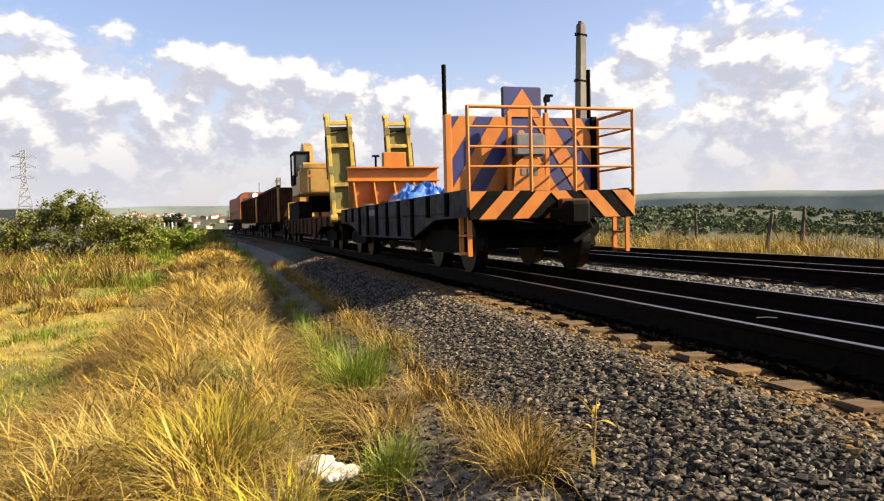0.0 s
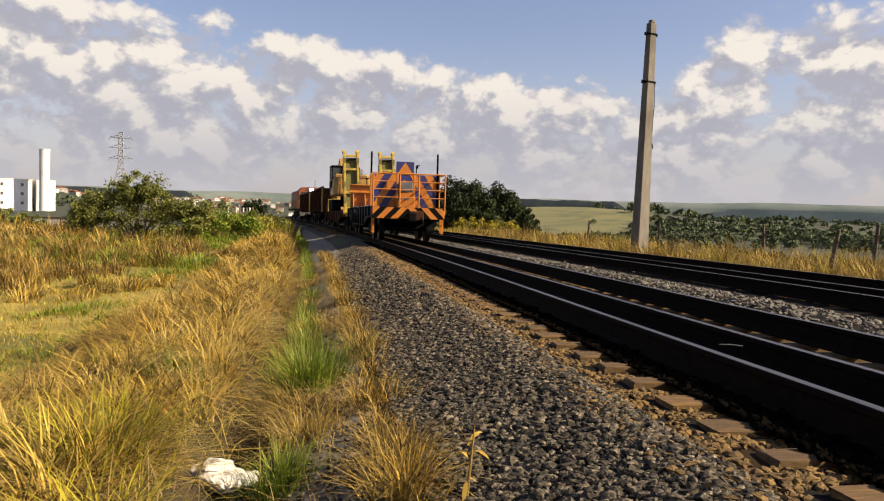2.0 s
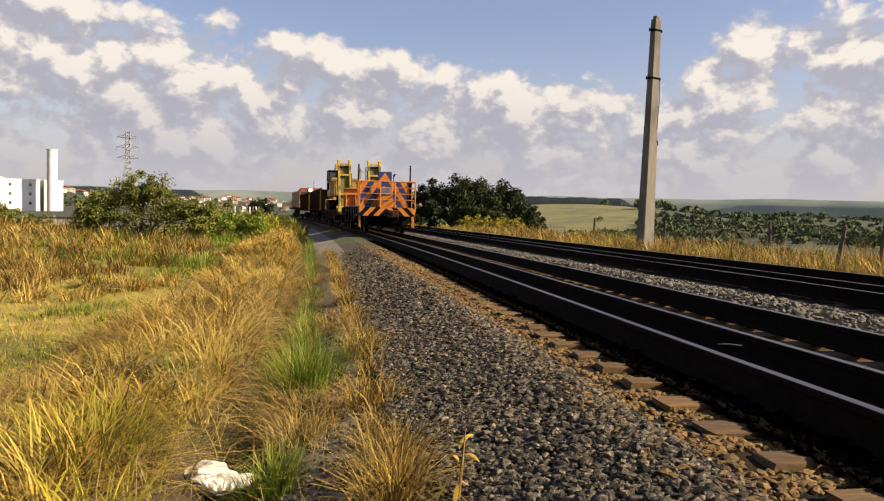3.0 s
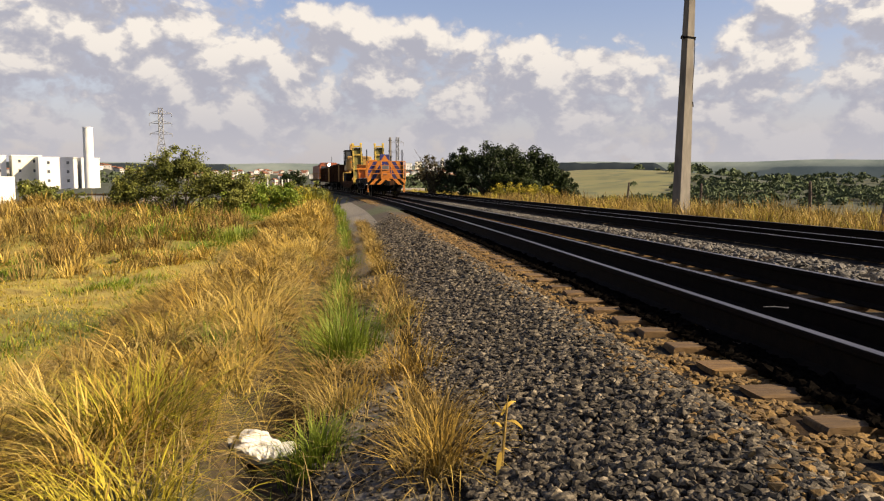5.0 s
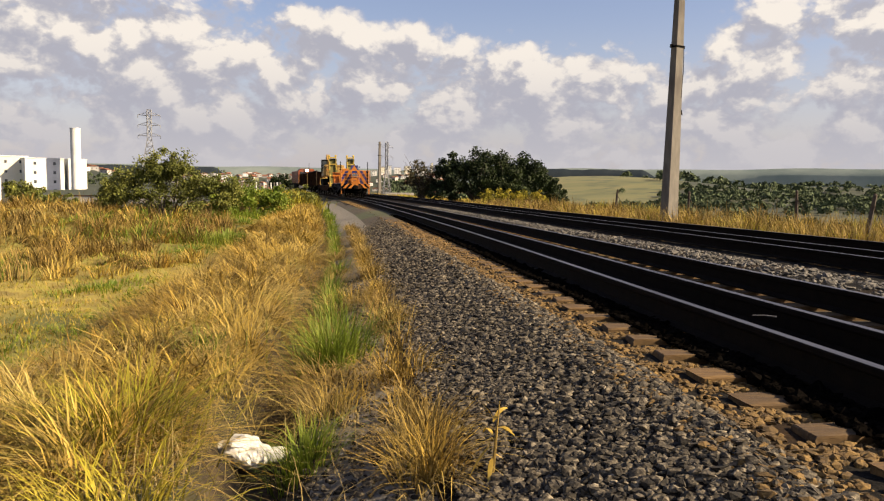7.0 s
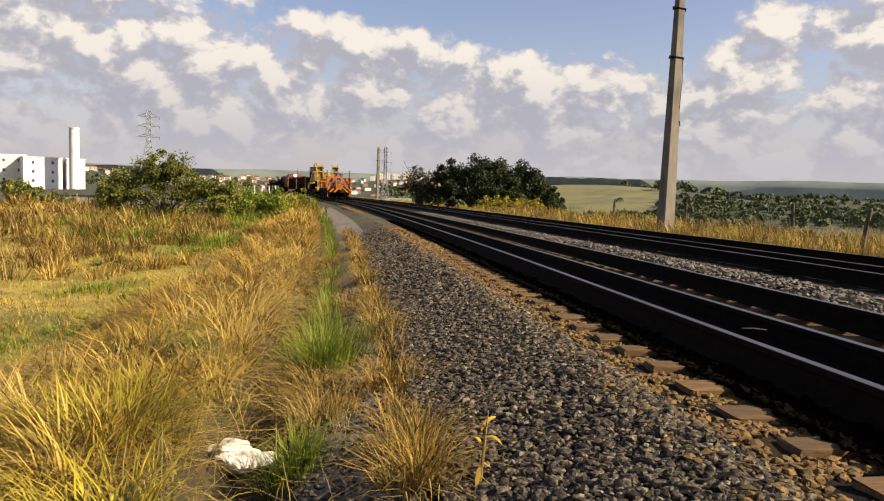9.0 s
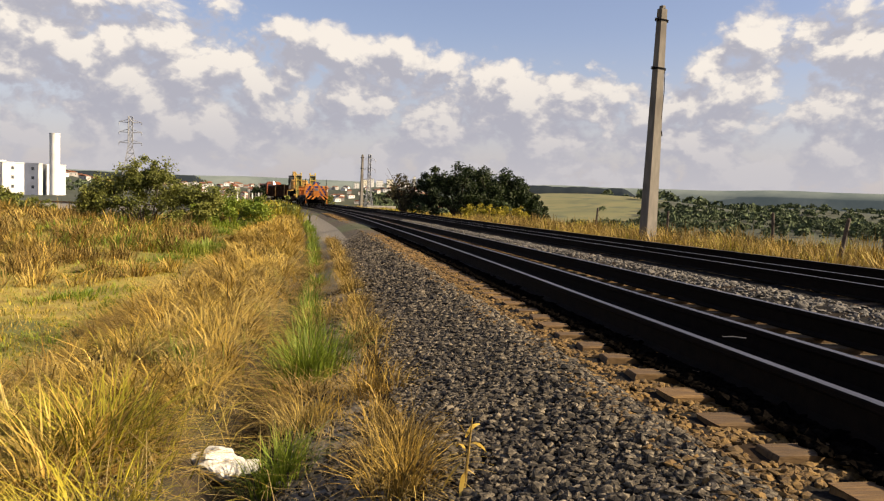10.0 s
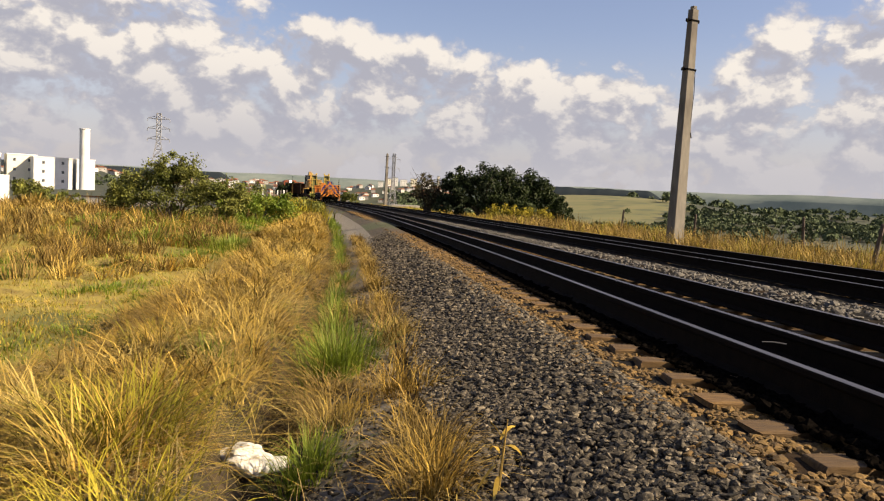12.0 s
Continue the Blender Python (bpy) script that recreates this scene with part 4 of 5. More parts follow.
def excavator():
    e = thing("excavator", "tan-yellow tracked excavator parked on a low wagon", "excavator", "train")
    for s in (-1, 1):
        bm = B()
        prism(bm, [(-1.9, .35), (-1.6, 0.02), (1.6, 0.02), (1.9, .35), (1.65, .75), (-1.65, .75)], "x", s * .98 - .27, s * .98 + .27)
        tk = part("track", bm, "black", e)
        for y in np.linspace(-1.5, 1.5, 12):
            bm = B()
            box(bm, s * .98 - .29, s * .98 + .29, y - .05, y + .05, .75, .79)
            part("track_shoe", bm, "black", tk)
    bm = B()
    rod(bm, (0, 0, .6), (0, 0, 1.05), .62, .62, 20)
    box(bm, -.75, .75, -.8, .8, .35, .65)
    part("undercarriage", bm, "black", e)
    bm = B()
    prism(bm, [(-1.25, -2.35), (-.9, -2.6), (.9, -2.6), (1.25, -2.35), (1.25, -1.5), (-1.25, -1.5)], "z", 1.08, 2.1)
    bmesh.ops.bevel(bm, geom=list(bm.edges), offset=.07, segments=2, affect="EDGES")
    cw = part("counterweight", bm, "tan", e)
    bm = B()
    box(bm, -.95, -.65, -2.606, -2.602, 1.75, 1.85)
    part("marking", bm, "orange", cw)
    bm = B()
    box(bm, -1.2, 1.2, -1.5, 1.2, 1.05, 1.9, .04)
    part("house", bm, "tan", e)
    bm = B()
    box(bm, -.2, 1.15, -2.2, .4, 1.9, 2.35, .08)
    box(bm, -1.15, .9, -2.3, -1.4, 2.1, 2.38, .06)
    part("engine_hood", bm, "tan", e)
    bm = B()
    for x in (-1.22, -.62):
        for y in (-.35, 1.1):
            box(bm, x - .05, x + .05, y - .05, y + .05, 1.6, 2.95)
    box(bm, -1.28, -.56, -.42, 1.18, 2.9, 3.02, .03)
    box(bm, -1.27, -.57, -.4, 1.15, 1.55, 2.0)
    cab = part("cab", bm, "black", e)
    for x0, x1, y0, y1 in ((-1.2, -.64, -.36, -.34), (-1.235, -1.225, -.3, 1.05), (-1.2, -.64, 1.09, 1.11)):
        bm = B()
        box(bm, x0, x1, y0, y1, 2.02, 2.88)
        part("cab_window", bm, "glass", cab)
    bm = B()
    prism(bm, [(1.0, 1.6), (1.5, 1.5), (3.2, 3.0), (5.4, 2.2), (5.5, 2.45), (3.2, 3.75), (2.5, 3.6)], "x", -.5, -.08)
    part("boom", bm, "tan", e)
    bm = B()
    prism(bm, [(5.2, 2.6), (5.55, 2.5), (5.2, .8), (4.95, .8)], "x", -.45, -.13)
    prism(bm, [(4.5, .2), (5.4, .2), (5.3, .9), (4.8, .95)], "x", -.8, .2)
    part("arm", bm, "tan", e)
    bm = B()
    rod(bm, (-.29, 1.6, 1.8), (-.29, 3.0, 3.05), .09)
    part("hydraulic_ram", bm, "black", e)
    MOVERS.append((e, 13.4, 16.0, pose(0, 11.3, 1.02)))
    bt = thing("blue_bundle", "small blue bundle lying on the wagon deck", "bundle", "train")
    bm = B()
    bmesh.ops.create_icosphere(bm, subdivisions=2, radius=.3, matrix=pose(0, 0, .2) @ Matrix.Diagonal((1, 1.3, .7, 1)))
    part("bundle", bm, "tarp", bt)
    MOVERS.append((bt, 13.4, 16.0, pose(-.7, 2.6, 1.02)))


def gondola(start, Ln, height, label):
    w = thing("gondola_wagon", label, "railway wagon", "train")
    bm = B()
    box(bm, -1.3, 1.3, 0, Ln, .95, 1.1)
    box(bm, -.3, .3, .2, Ln - .2, .6, .95)
    part("underframe", bm, "black", w)
    for s in (-1, 1):
        bm = B()
        box(bm, s * 1.36 - .03, s * 1.36 + .03, 0, Ln, 1.0, height, .01)
        side = part("side_wall", bm, "brown", w)
        bm = B()
        box(bm, s * 1.40 - .07, s * 1.40 + .07, -.02, Ln + .02, height, height + .12, .02)
        part("top_rail", bm, "brown", side)
        for y in np.linspace(.1, Ln - .1, 10):
            bm = B()
            box(bm, s * 1.44 - .05, s * 1.44 + .05, y - .06, y + .06, 1.0, height, .01)
            part("stanchion", bm, "tan" if y < .3 else "brown", side)
    for y in (0.03, Ln - .03):
        bm = B()
        box(bm, -1.33, 1.33, y - .03, y + .03, 1.1, height)
        for x in (-.8, 0, .8):
            box(bm, x - .05, x + .05, y - .1, y - .03, 1.1, height)
        part("end_wall", bm, "brown", w)
    coupler(w, 0, -1)
    bogie(w, 1.9)
    bogie(w, Ln - 1.9)
    MOVERS.append((w, start, Ln, None))


def locomotive():
    w = thing("locomotive", "red-brown diesel locomotive with a lit headlight on its end", "locomotive", "train")
    Ln = 15.0
    bm = B()
    box(bm, -1.4, 1.4, 0, Ln, 1.1, 1.35, .02)
    box(bm, -1.1, 1.1, 4.6, Ln - 4.6, .4, 1.1, .1)
    part("frame", bm, "black", w)
    bm = B()
    prism(bm, [(-1.4, 1.35), (1.4, 1.35), (1.4, 3.3), (1.0, 3.72), (-1.0, 3.72), (-1.4, 3.3)], "y", .7, 3.4)
    bmesh.ops.bevel(bm, geom=list(bm.edges), offset=.06, segments=2, affect="EDGES")
    cab = part("cab", bm, "loco", w)
    for x in (-.75, .75):
        bm = B()
        box(bm, x - .38, x + .38, .685, .705, 2.55, 3.2, .004)
        part("cab_window", bm, "glass", cab)
    bm = B()
    box(bm, -.36, .36, .66, .71, 1.4, 2.5, .01)
    part("door", bm, "blue_door", cab, "faded blue end door")
    bm = B()
    box(bm, -1.1, 1.1, 3.4, Ln - .6, 1.35, 3.45, .12)
    part("hood", bm, "loco", w)
    bm = B()
    box(bm, -1.3, 1.3, -.05, .02, .55, 1.35, .02)
    part("pilot", bm, "steelgrey", w)
    bm = B()
    rod(bm, (0, .6, 3.42), (0, .74, 3.42), .22, .22, 14)
    hl = part("headlight", bm, "black", w)
    bm = B()
    rod(bm, (0, .57, 3.42), (0, .6, 3.42), .2, .2, 14)
    part("lens", bm, "lamp", hl, "glowing headlight lens")
    for s in (-1, 1):
        bm = B()
        for y in np.arange(.05, Ln, 1.4):
            rod(bm, (s * 1.36, y, 1.35), (s * 1.36, y, 2.3), .02)
        rod(bm, (s * 1.36, .05, 2.3), (s * 1.36, Ln, 2.3), .02)
        part("handrail", bm, "yellow", w)
        bm = B()
        for z in (.45, .75, 1.05):
            box(bm, s * 1.3 - .14, s * 1.3 + .14, .08, .4, z, z + .03)
        part("steps", bm, "steelgrey", w)
    bm = B()
    rod(bm, (.5, 1.8, 3.7), (.5, 1.8, 4.6), .025)
    part("aerial", bm, "black", w)
    bm = B()
    box(bm, -.35, .35, 8.0, 8.8, 3.45, 3.8, .05)
    part("exhaust", bm, "black", w)
    coupler(w, 0, -1)
    bogie(w, 2.9)
    bogie(w, Ln - 2.9)
    MOVERS.append((w, 59.4, Ln, None))


tail_wagon()
low_wagon()
excavator()
gondola(30.4, 13.0, 2.75, "rusty brown high-sided gondola wagon beside a low wagon")
gondola(44.6, 13.0, 2.70, "rusty brown gondola wagon coupled to the locomotive")
locomotive()


# ---- grass ----
def blades(rng, u, y, h, lean, width, droop=0.6, heading=None, zoff=0.0):
    """Curved tapering blades rooted at (u, y): vertices and triangles."""
    n = len(u)
    x, z = u + line_x(y), ground_z(u, y) - 0.02 + zoff
    a = rng.uniform(0, 2 * np.pi, n) if heading is None else heading + rng.normal(0, 0.7, n)
    dx, dy = np.cos(a), np.sin(a)
    px, py = -dy, dx
    lv = np.array([0.0, 0.4, 0.75, 1.0])
    out = np.zeros((n, 7, 3))
    k = 0
    for i, s in enumerate(lv):
        reach = lean * h * (s ** 1.6)
        up = h * (s - droop * lean * s ** 2.6 * 0.6)
        cx, cy, cz = x + dx * reach, y + dy * reach, z + up
        w = width * (1 - s) ** 0.6 * 0.5
        if i < 3:
            out[:, k] = np.stack([cx - px * w, cy - py * w, cz], -1)
            out[:, k + 1] = np.stack([cx + px * w, cy + py * w, cz], -1)
            k += 2
        else:
            out[:, k] = np.stack([cx, cy, cz], -1)
    tri = np.array([(0, 1, 2), (1, 3, 2), (2, 3, 4), (3, 5, 4), (4, 5, 6)])
    f = (tri[None] + (np.arange(n) * 7)[:, None, None]).reshape(-1, 3)
    return out.reshape(-1, 3), f


def tufted(rng, n, u0, u1, y0, y1, per=26, spread=0.10, ypow=1.5):
    """Root places gathered into clumps."""
    m = max(1, n // per)
    cu, cy = rng.uniform(u0, u1, m), y0 + (y1 - y0) * rng.uniform(0, 1, m) ** ypow
    i = rng.integers(0, m, n)
    du, dy = rng.normal(0, spread, n), rng.normal(0, spread, n)
    return cu[i] + du, cy[i] + dy, i, m, np.arctan2(dy, du)


def sward(name, mat, label, n, u0, u1, y0, y1, h0, h1, width, seed, per=26, spread=0.10, ypow=1.5, lean=(0.2, 0.9), droop=0.8, grow=0.0, tall=(0.6, 1.15)):
    rng = np.random.default_rng(seed)
    u, y, i, m, out = tufted(rng, n, u0, u1, y0, y1, per, spread, ypow)
    hm = rng.uniform(*tall, m)[i]
    h = rng.uniform(h0, h1, n) * hm * (1 + grow * np.clip(y, 0, 60))
    v, f = blades(rng, u, y, h, rng.uniform(*lean, n), width * rng.uniform(0.6, 1.3, n) * (1 + 0.035 * np.clip(y, 0, 80)), droop, out)
    return mesh_np(name, v, f, mat, label, "grass")


def tussocks(name, mat, label, m, u0, u1, y0, y1, per, spread, h0, h1, width, seed, ypow=1.4, lean=(0.35, 1.5), droop=0.9, tall=(0.55, 1.35), shape=2.0):
    """Separate clumps: upright in the heart, arching outwards at the rim, with bare gaps between them."""
    rng = np.random.default_rng(seed)
    cu, cy = rng.uniform(u0, u1, m), y0 + (y1 - y0) * rng.uniform(0, 1, m) ** ypow
    cu = np.where((cu > -3.5) & (cu < -2.6) & (cy > 2.4) & (cy < 4.95), cu - 1.0, cu)  # the sack lies clear
    size = rng.uniform(*tall, m)
    drift = rng.uniform(0, 2 * np.pi, m)
    i = rng.integers(0, m, m * per)
    a, r = rng.uniform(0, 2 * np.pi, m * per), rng.uniform(0, 1, m * per) ** 0.6
    du, dy = r * np.cos(a) * spread * size[i], r * np.sin(a) * spread * size[i]
    head = np.arctan2(np.sin(a) * r + 0.45 * np.sin(drift[i]), np.cos(a) * r + 0.45 * np.cos(drift[i])) + rng.normal(0, 0.5, m * per)
    ln = lean[0] + (lean[1] - lean[0]) * (r ** shape) * rng.uniform(0.5, 1.25, m * per)
    h = rng.uniform(h0, h1, m * per) * size[i] * (1.1 - 0.35 * r)
    y = cy[i] + dy
    v, f = blades(rng, cu[i] + du, y, h, ln, width * rng.uniform(0.5, 1.3, m * per) * (1 + 0.05 * np.clip(y - 5, 0, 80)), droop, head)
    return mesh_np(name, v, f, mat, label, "grass")


def grasses():
    D, BR, LI, GR, ST = "dry_grass", "brown_grass", "lime_grass", "green_grass", "straw"
    # the bank: golden clumps, withered ones between, long bleached stalks fallen across
    tussocks("dry_grass", D, "golden dry grass clumps on the bank", 140, -5.0, -3.12, 3.6, 11, 95, .19, .26, .58, .0105, 1, lean=(.45, 2.1), droop=.8, shape=1.0)
    tussocks("dry_grass", D, "golden dry grass clumps further along the bank", 230, -5.3, -3.12, 10, 30, 70, .26, .28, .62, .0135, 21, ypow=1.2, lean=(.45, 2.0), droop=.8, shape=1.0)
    tussocks("dry_grass", BR, "brown withered clumps on the bank", 120, -5.2, -3.05, 3.4, 20, 70, .16, .22, .5, .011, 3, lean=(.7, 2.4), droop=.75, shape=1.0)
    sward("straw_stalks", ST, "long bleached stalks fallen across the bank", 3200, -5.1, -2.6, 3.0, 15, .26, .56, .0048, 24, per=5, spread=.25, lean=(.6, 2.5), droop=.72)
    sward("dry_grass", D, "golden dry grass along the far bank", 16000, -5.0, -3.1, 28, 120, .2, .45, .014, 2, spread=.22, ypow=1.6)
    tussocks("dry_grass", D, "yellowed clumps on the near slope of the bank", 60, -5.6, -4.6, 2.6, 12, 80, .2, .2, .42, .010, 25, lean=(.8, 2.2), shape=.8)
    tussocks("green_grass", GR, "green clumps in the shade of the bank", 46, -6.2, -5.0, 4.0, 16, 60, .2, .12, .26, .009, 26, lean=(.3, 1.2))
    # path and its edges
    tussocks("dry_grass", BR, "withered clumps along the path's edge", 90, -2.10, -1.92, 3.4, 26, 60, .10, .15, .40, .0080, 4, lean=(.3, 1.5), droop=.8, shape=1.0)
    tussocks("dry_grass", D, "straw clumps along the path's edge", 40, -2.08, -1.93, 3.4, 24, 50, .10, .14, .34, .0075, 27, lean=(.3, 1.6), droop=.8, shape=1.0)
    tussocks("dry_grass", BR, "withered clumps at the lip of the drain", 70, -2.78, -2.50, 4.9, 24, 65, .15, .18, .46, .009, 28, lean=(.8, 2.5), droop=.72, shape=.8)
    sward("straw_stalks", ST, "bleached wisps on the trodden path", 700, -2.7, -2.0, 3.0, 14, .10, .34, .004, 5, per=8, spread=.10, lean=(.6, 2.2))
    tussocks("green_grass", GR, "green clumps along the drain", 60, -2.72, -2.52, 7.0, 46, 60, .15, .2, .46, .009, 6, ypow=1.5, lean=(.2, 1.0))
    # meadow and field
    sward("lime_grass", LI, "short yellow-green meadow grass", 64000, -15, -5.2, 4.0, 34, .06, .16, .008, 7, per=24, spread=.45, lean=(.4, 1.8), tall=(.5, 1.2))
    sward("dry_grass", D, "short straw-coloured meadow grass", 30000, -15, -5.0, 4.0, 34, .06, .2, .008, 8, per=60, spread=.40, lean=(.4, 1.8))
    sward("green_grass", GR, "fresh green patches in the meadow", 9000, -15, -5.4, 6, 26, .08, .2, .014, 9, per=500, spread=.5, lean=(.2, .9))
    tussocks("brown_grass", BR, "tall brown dry grass clumps across the field", 330, -24, -6.2, 17, 38, 75, .42, .35, .85, .016, 10, ypow=1.0, lean=(.3, 1.7))
    tussocks("brown_grass", D, "tall straw grass clumps across the field", 260, -24, -6.0, 16, 40, 65, .38, .3, .8, .016, 11, ypow=1.0, lean=(.3, 1.7))
    tussocks("green_grass", GR, "green weed clumps below the shrub", 110, -11, -5.4, 24, 60, 75, .6, .25, .6, .02, 12, ypow=1.1, lean=(.2, 1.0))
    tussocks("green_grass", GR, "fresh green weed clumps in the field", 16, -12.5, -9.2, 16.5, 20, 90, .40, .2, .4, .014, 30, ypow=1.0, lean=(.2, 1.0))
    sward("lime_grass", LI, "yellow-green weeds beside the line", 9000, -9, -3.4, 45, 130, .6, 1.25, .03, 13, per=60, spread=.6, ypow=1.3)
    # verge beyond the second track
    sward("brown_grass", BR, "tall brown grass on the far verge", 16000, 8.3, 14.5, 10, 60, 0.45, 1.0, 0.012, 14, per=40, spread=0.25, lean=(0.1, 1.1), ypow=1.2, tall=(.3, 1.3))
    sward("dry_grass", D, "tall straw grass on the far verge", 16000, 7.9, 13.5, 9, 130, 0.25, 0.65, 0.011, 15, per=46, spread=0.22, lean=(0.1, 0.8), ypow=1.5)
    sward("lime_grass", LI, "yellow-green grass on the far verge", 12000, 8.4, 18, 12, 110, 0.3, 0.8, 0.014, 16, per=60, spread=0.35, ypow=1.4, tall=(.3, 1.3))
    # single clumps that stand out
    rng = np.random.default_rng(40)

    def clump(mat, label, u, y, n, spread, h0, h1, lean, width=0.007):
        du, dy = rng.normal(0, spread, n), rng.normal(0, spread, n)
        v, f = blades(rng, u + du, y + dy, rng.uniform(h0, h1, n), rng.uniform(*lean, n), width * rng.uniform(.6, 1.3, n), 0.7, np.arctan2(dy, du))
        ob = mesh_np("grass_tuft", v, f, mat, label, "grass tuft", "")
        ob["group"] = "grass tufts"
    for u, y, n, sp, h0, h1 in ((-2.52, 6.4, 620, .14, .32, .66), (-2.62, 4.15, 300, .08, .18, .36), (-3.45, 6.1, 160, .12, .15, .35), (-2.78, 9.6, 260, .16, .2, .42), (-2.8, 13.5, 260, .2, .2, .45)):
        clump("green_grass", "fresh green grass tuft beside the path", u, y, n, sp, h0, h1, (.2, 1.0), 0.009)
    for u, y, n, sp, h0, h1 in ((-3.62, 4.3, 620, .17, .30, .60), (-4.6, 4.6, 300, .20, .2, .42), (-3.3, 3.2, 300, .16, .2, .4), (-4.1, 7.2, 300, .22, .2, .45)):
        clump("lime_grass", "yellow-green grass tuft on the bank", u, y, n, sp, h0, h1, (.3, 1.3), 0.010)
    for u, y, n, sp, h0, h1 in ((-2.05, 5.4, 240, .12, .15, .38), (-2.0, 3.6, 200, .08, .15, .38), (-2.5, 4.9, 260, .14, .12, .34), (-1.97, 7.5, 200, .12, .15, .34), (-2.3, 9.5, 200, .15, .2, .4)):
        clump("dry_grass", "withered brown grass tuft at the ballast edge", u, y, n, sp, h0, h1, (.2, 1.3), 0.006)
    for u, y in ((9.6, 18.5), (10.4, 20.5), (9.2, 24.0), (11.0, 17.0), (9.9, 15.0), (9.0, 31.0)):
        clump("dry_grass", "tall plumed dry grass tuft on the far verge", u, y, 170, .25, .6, 1.15, (.3, .8), 0.014)


grasses()


# ---- trees and shrubs ----
def leaves(rng, centres, radii, n, size, shell=0.55):
    """Small leaf quads strewn through a set of lumps."""
    k = rng.integers(0, len(centres), n)
    d = rng.normal(0, 1, (n, 3))
    d /= np.linalg.norm(d, axis=1)[:, None]
    r = rng.uniform(shell, 1.25, n)[:, None]
    p = np.array(centres)[k] + d * r * np.array(radii)[k]
    a = rng.normal(0, 1, (n, 3))
    a /= np.linalg.norm(a, axis=1)[:, None]
    b = np.cross(a, rng.normal(0, 1, (n, 3)))
    b /= np.linalg.norm(b, axis=1)[:, None]
    s = size * rng.uniform(0.6, 1.4, n)[:, None]
    v = np.stack([p - a * s, p - b * s * 0.5, p + a * s, p + b * s * 0.5], 1)
    return v.reshape(-1, 3), np.arange(4 * n).reshape(n, 4)


def tree(name, label, x, y, lumps, n, size, leaf, height, seed, stems=5, girth=0.06, category="shrub", shell=0.4, group=""):
    """Stems, limbs and a crown of leaves in uneven lumps (dx, dy, z, radius)."""
    z = ground_at(x, y)
    t = thing(name, label, category, group, pose(x, y, z))
    rng = np.random.default_rng(seed)
    r2 = random.Random(seed)
    bm = B()
    for lx, ly, lz, lr in lumps:
        for k in range(max(1, stems // 2)):
            a = Vector((r2.uniform(-.25, .25), r2.uniform(-.25, .25), -.1))
            tip = Vector((lx + r2.uniform(-.5, .5) * lr, ly + r2.uniform(-.5, .5) * lr, lz + r2.uniform(-.2, .5) * lr))
            mid = a.lerp(tip, .45) + Vector((r2.uniform(-.2, .2), r2.uniform(-.2, .2), .12 * height))
            rod(bm, a, mid, girth, girth * .65, 6)
            rod(bm, mid, tip, girth * .65, girth * .15, 5)
            for _ in range(3):
                e = tip + Vector((r2.uniform(-1, 1), r2.uniform(-1, 1), r2.uniform(-.4, .9))) * lr * .8
                rod(bm, mid.lerp(tip, r2.uniform(.3, .9)), e, girth * .3, girth * .08, 4)
    part("trunk", bm, "bark", t)
    # split every lump into smaller ones, for a ragged outline
    cs, rs = [], []
    for lx, ly, lz, lr in lumps:
        for _ in range(30):
            d = Vector((r2.gauss(0, 1), r2.gauss(0, 1), r2.gauss(0, .8))).normalized() * lr * r2.uniform(.2, 1.0)
            rr = lr * r2.uniform(.14, .40)
            cs.append((lx + d.x, ly + d.y, max(lz + d.z, rr * .3)))
            rs.append((rr, rr, rr * .8))
    v, f = leaves(rng, cs, rs, n, size, shell)
    me = bpy.data.meshes.new("crown")
    me.from_pydata(v.tolist(), [], f.tolist())
    me.materials.append(M[leaf])
    c = new("crown", me)
    c.parent = t
    return t


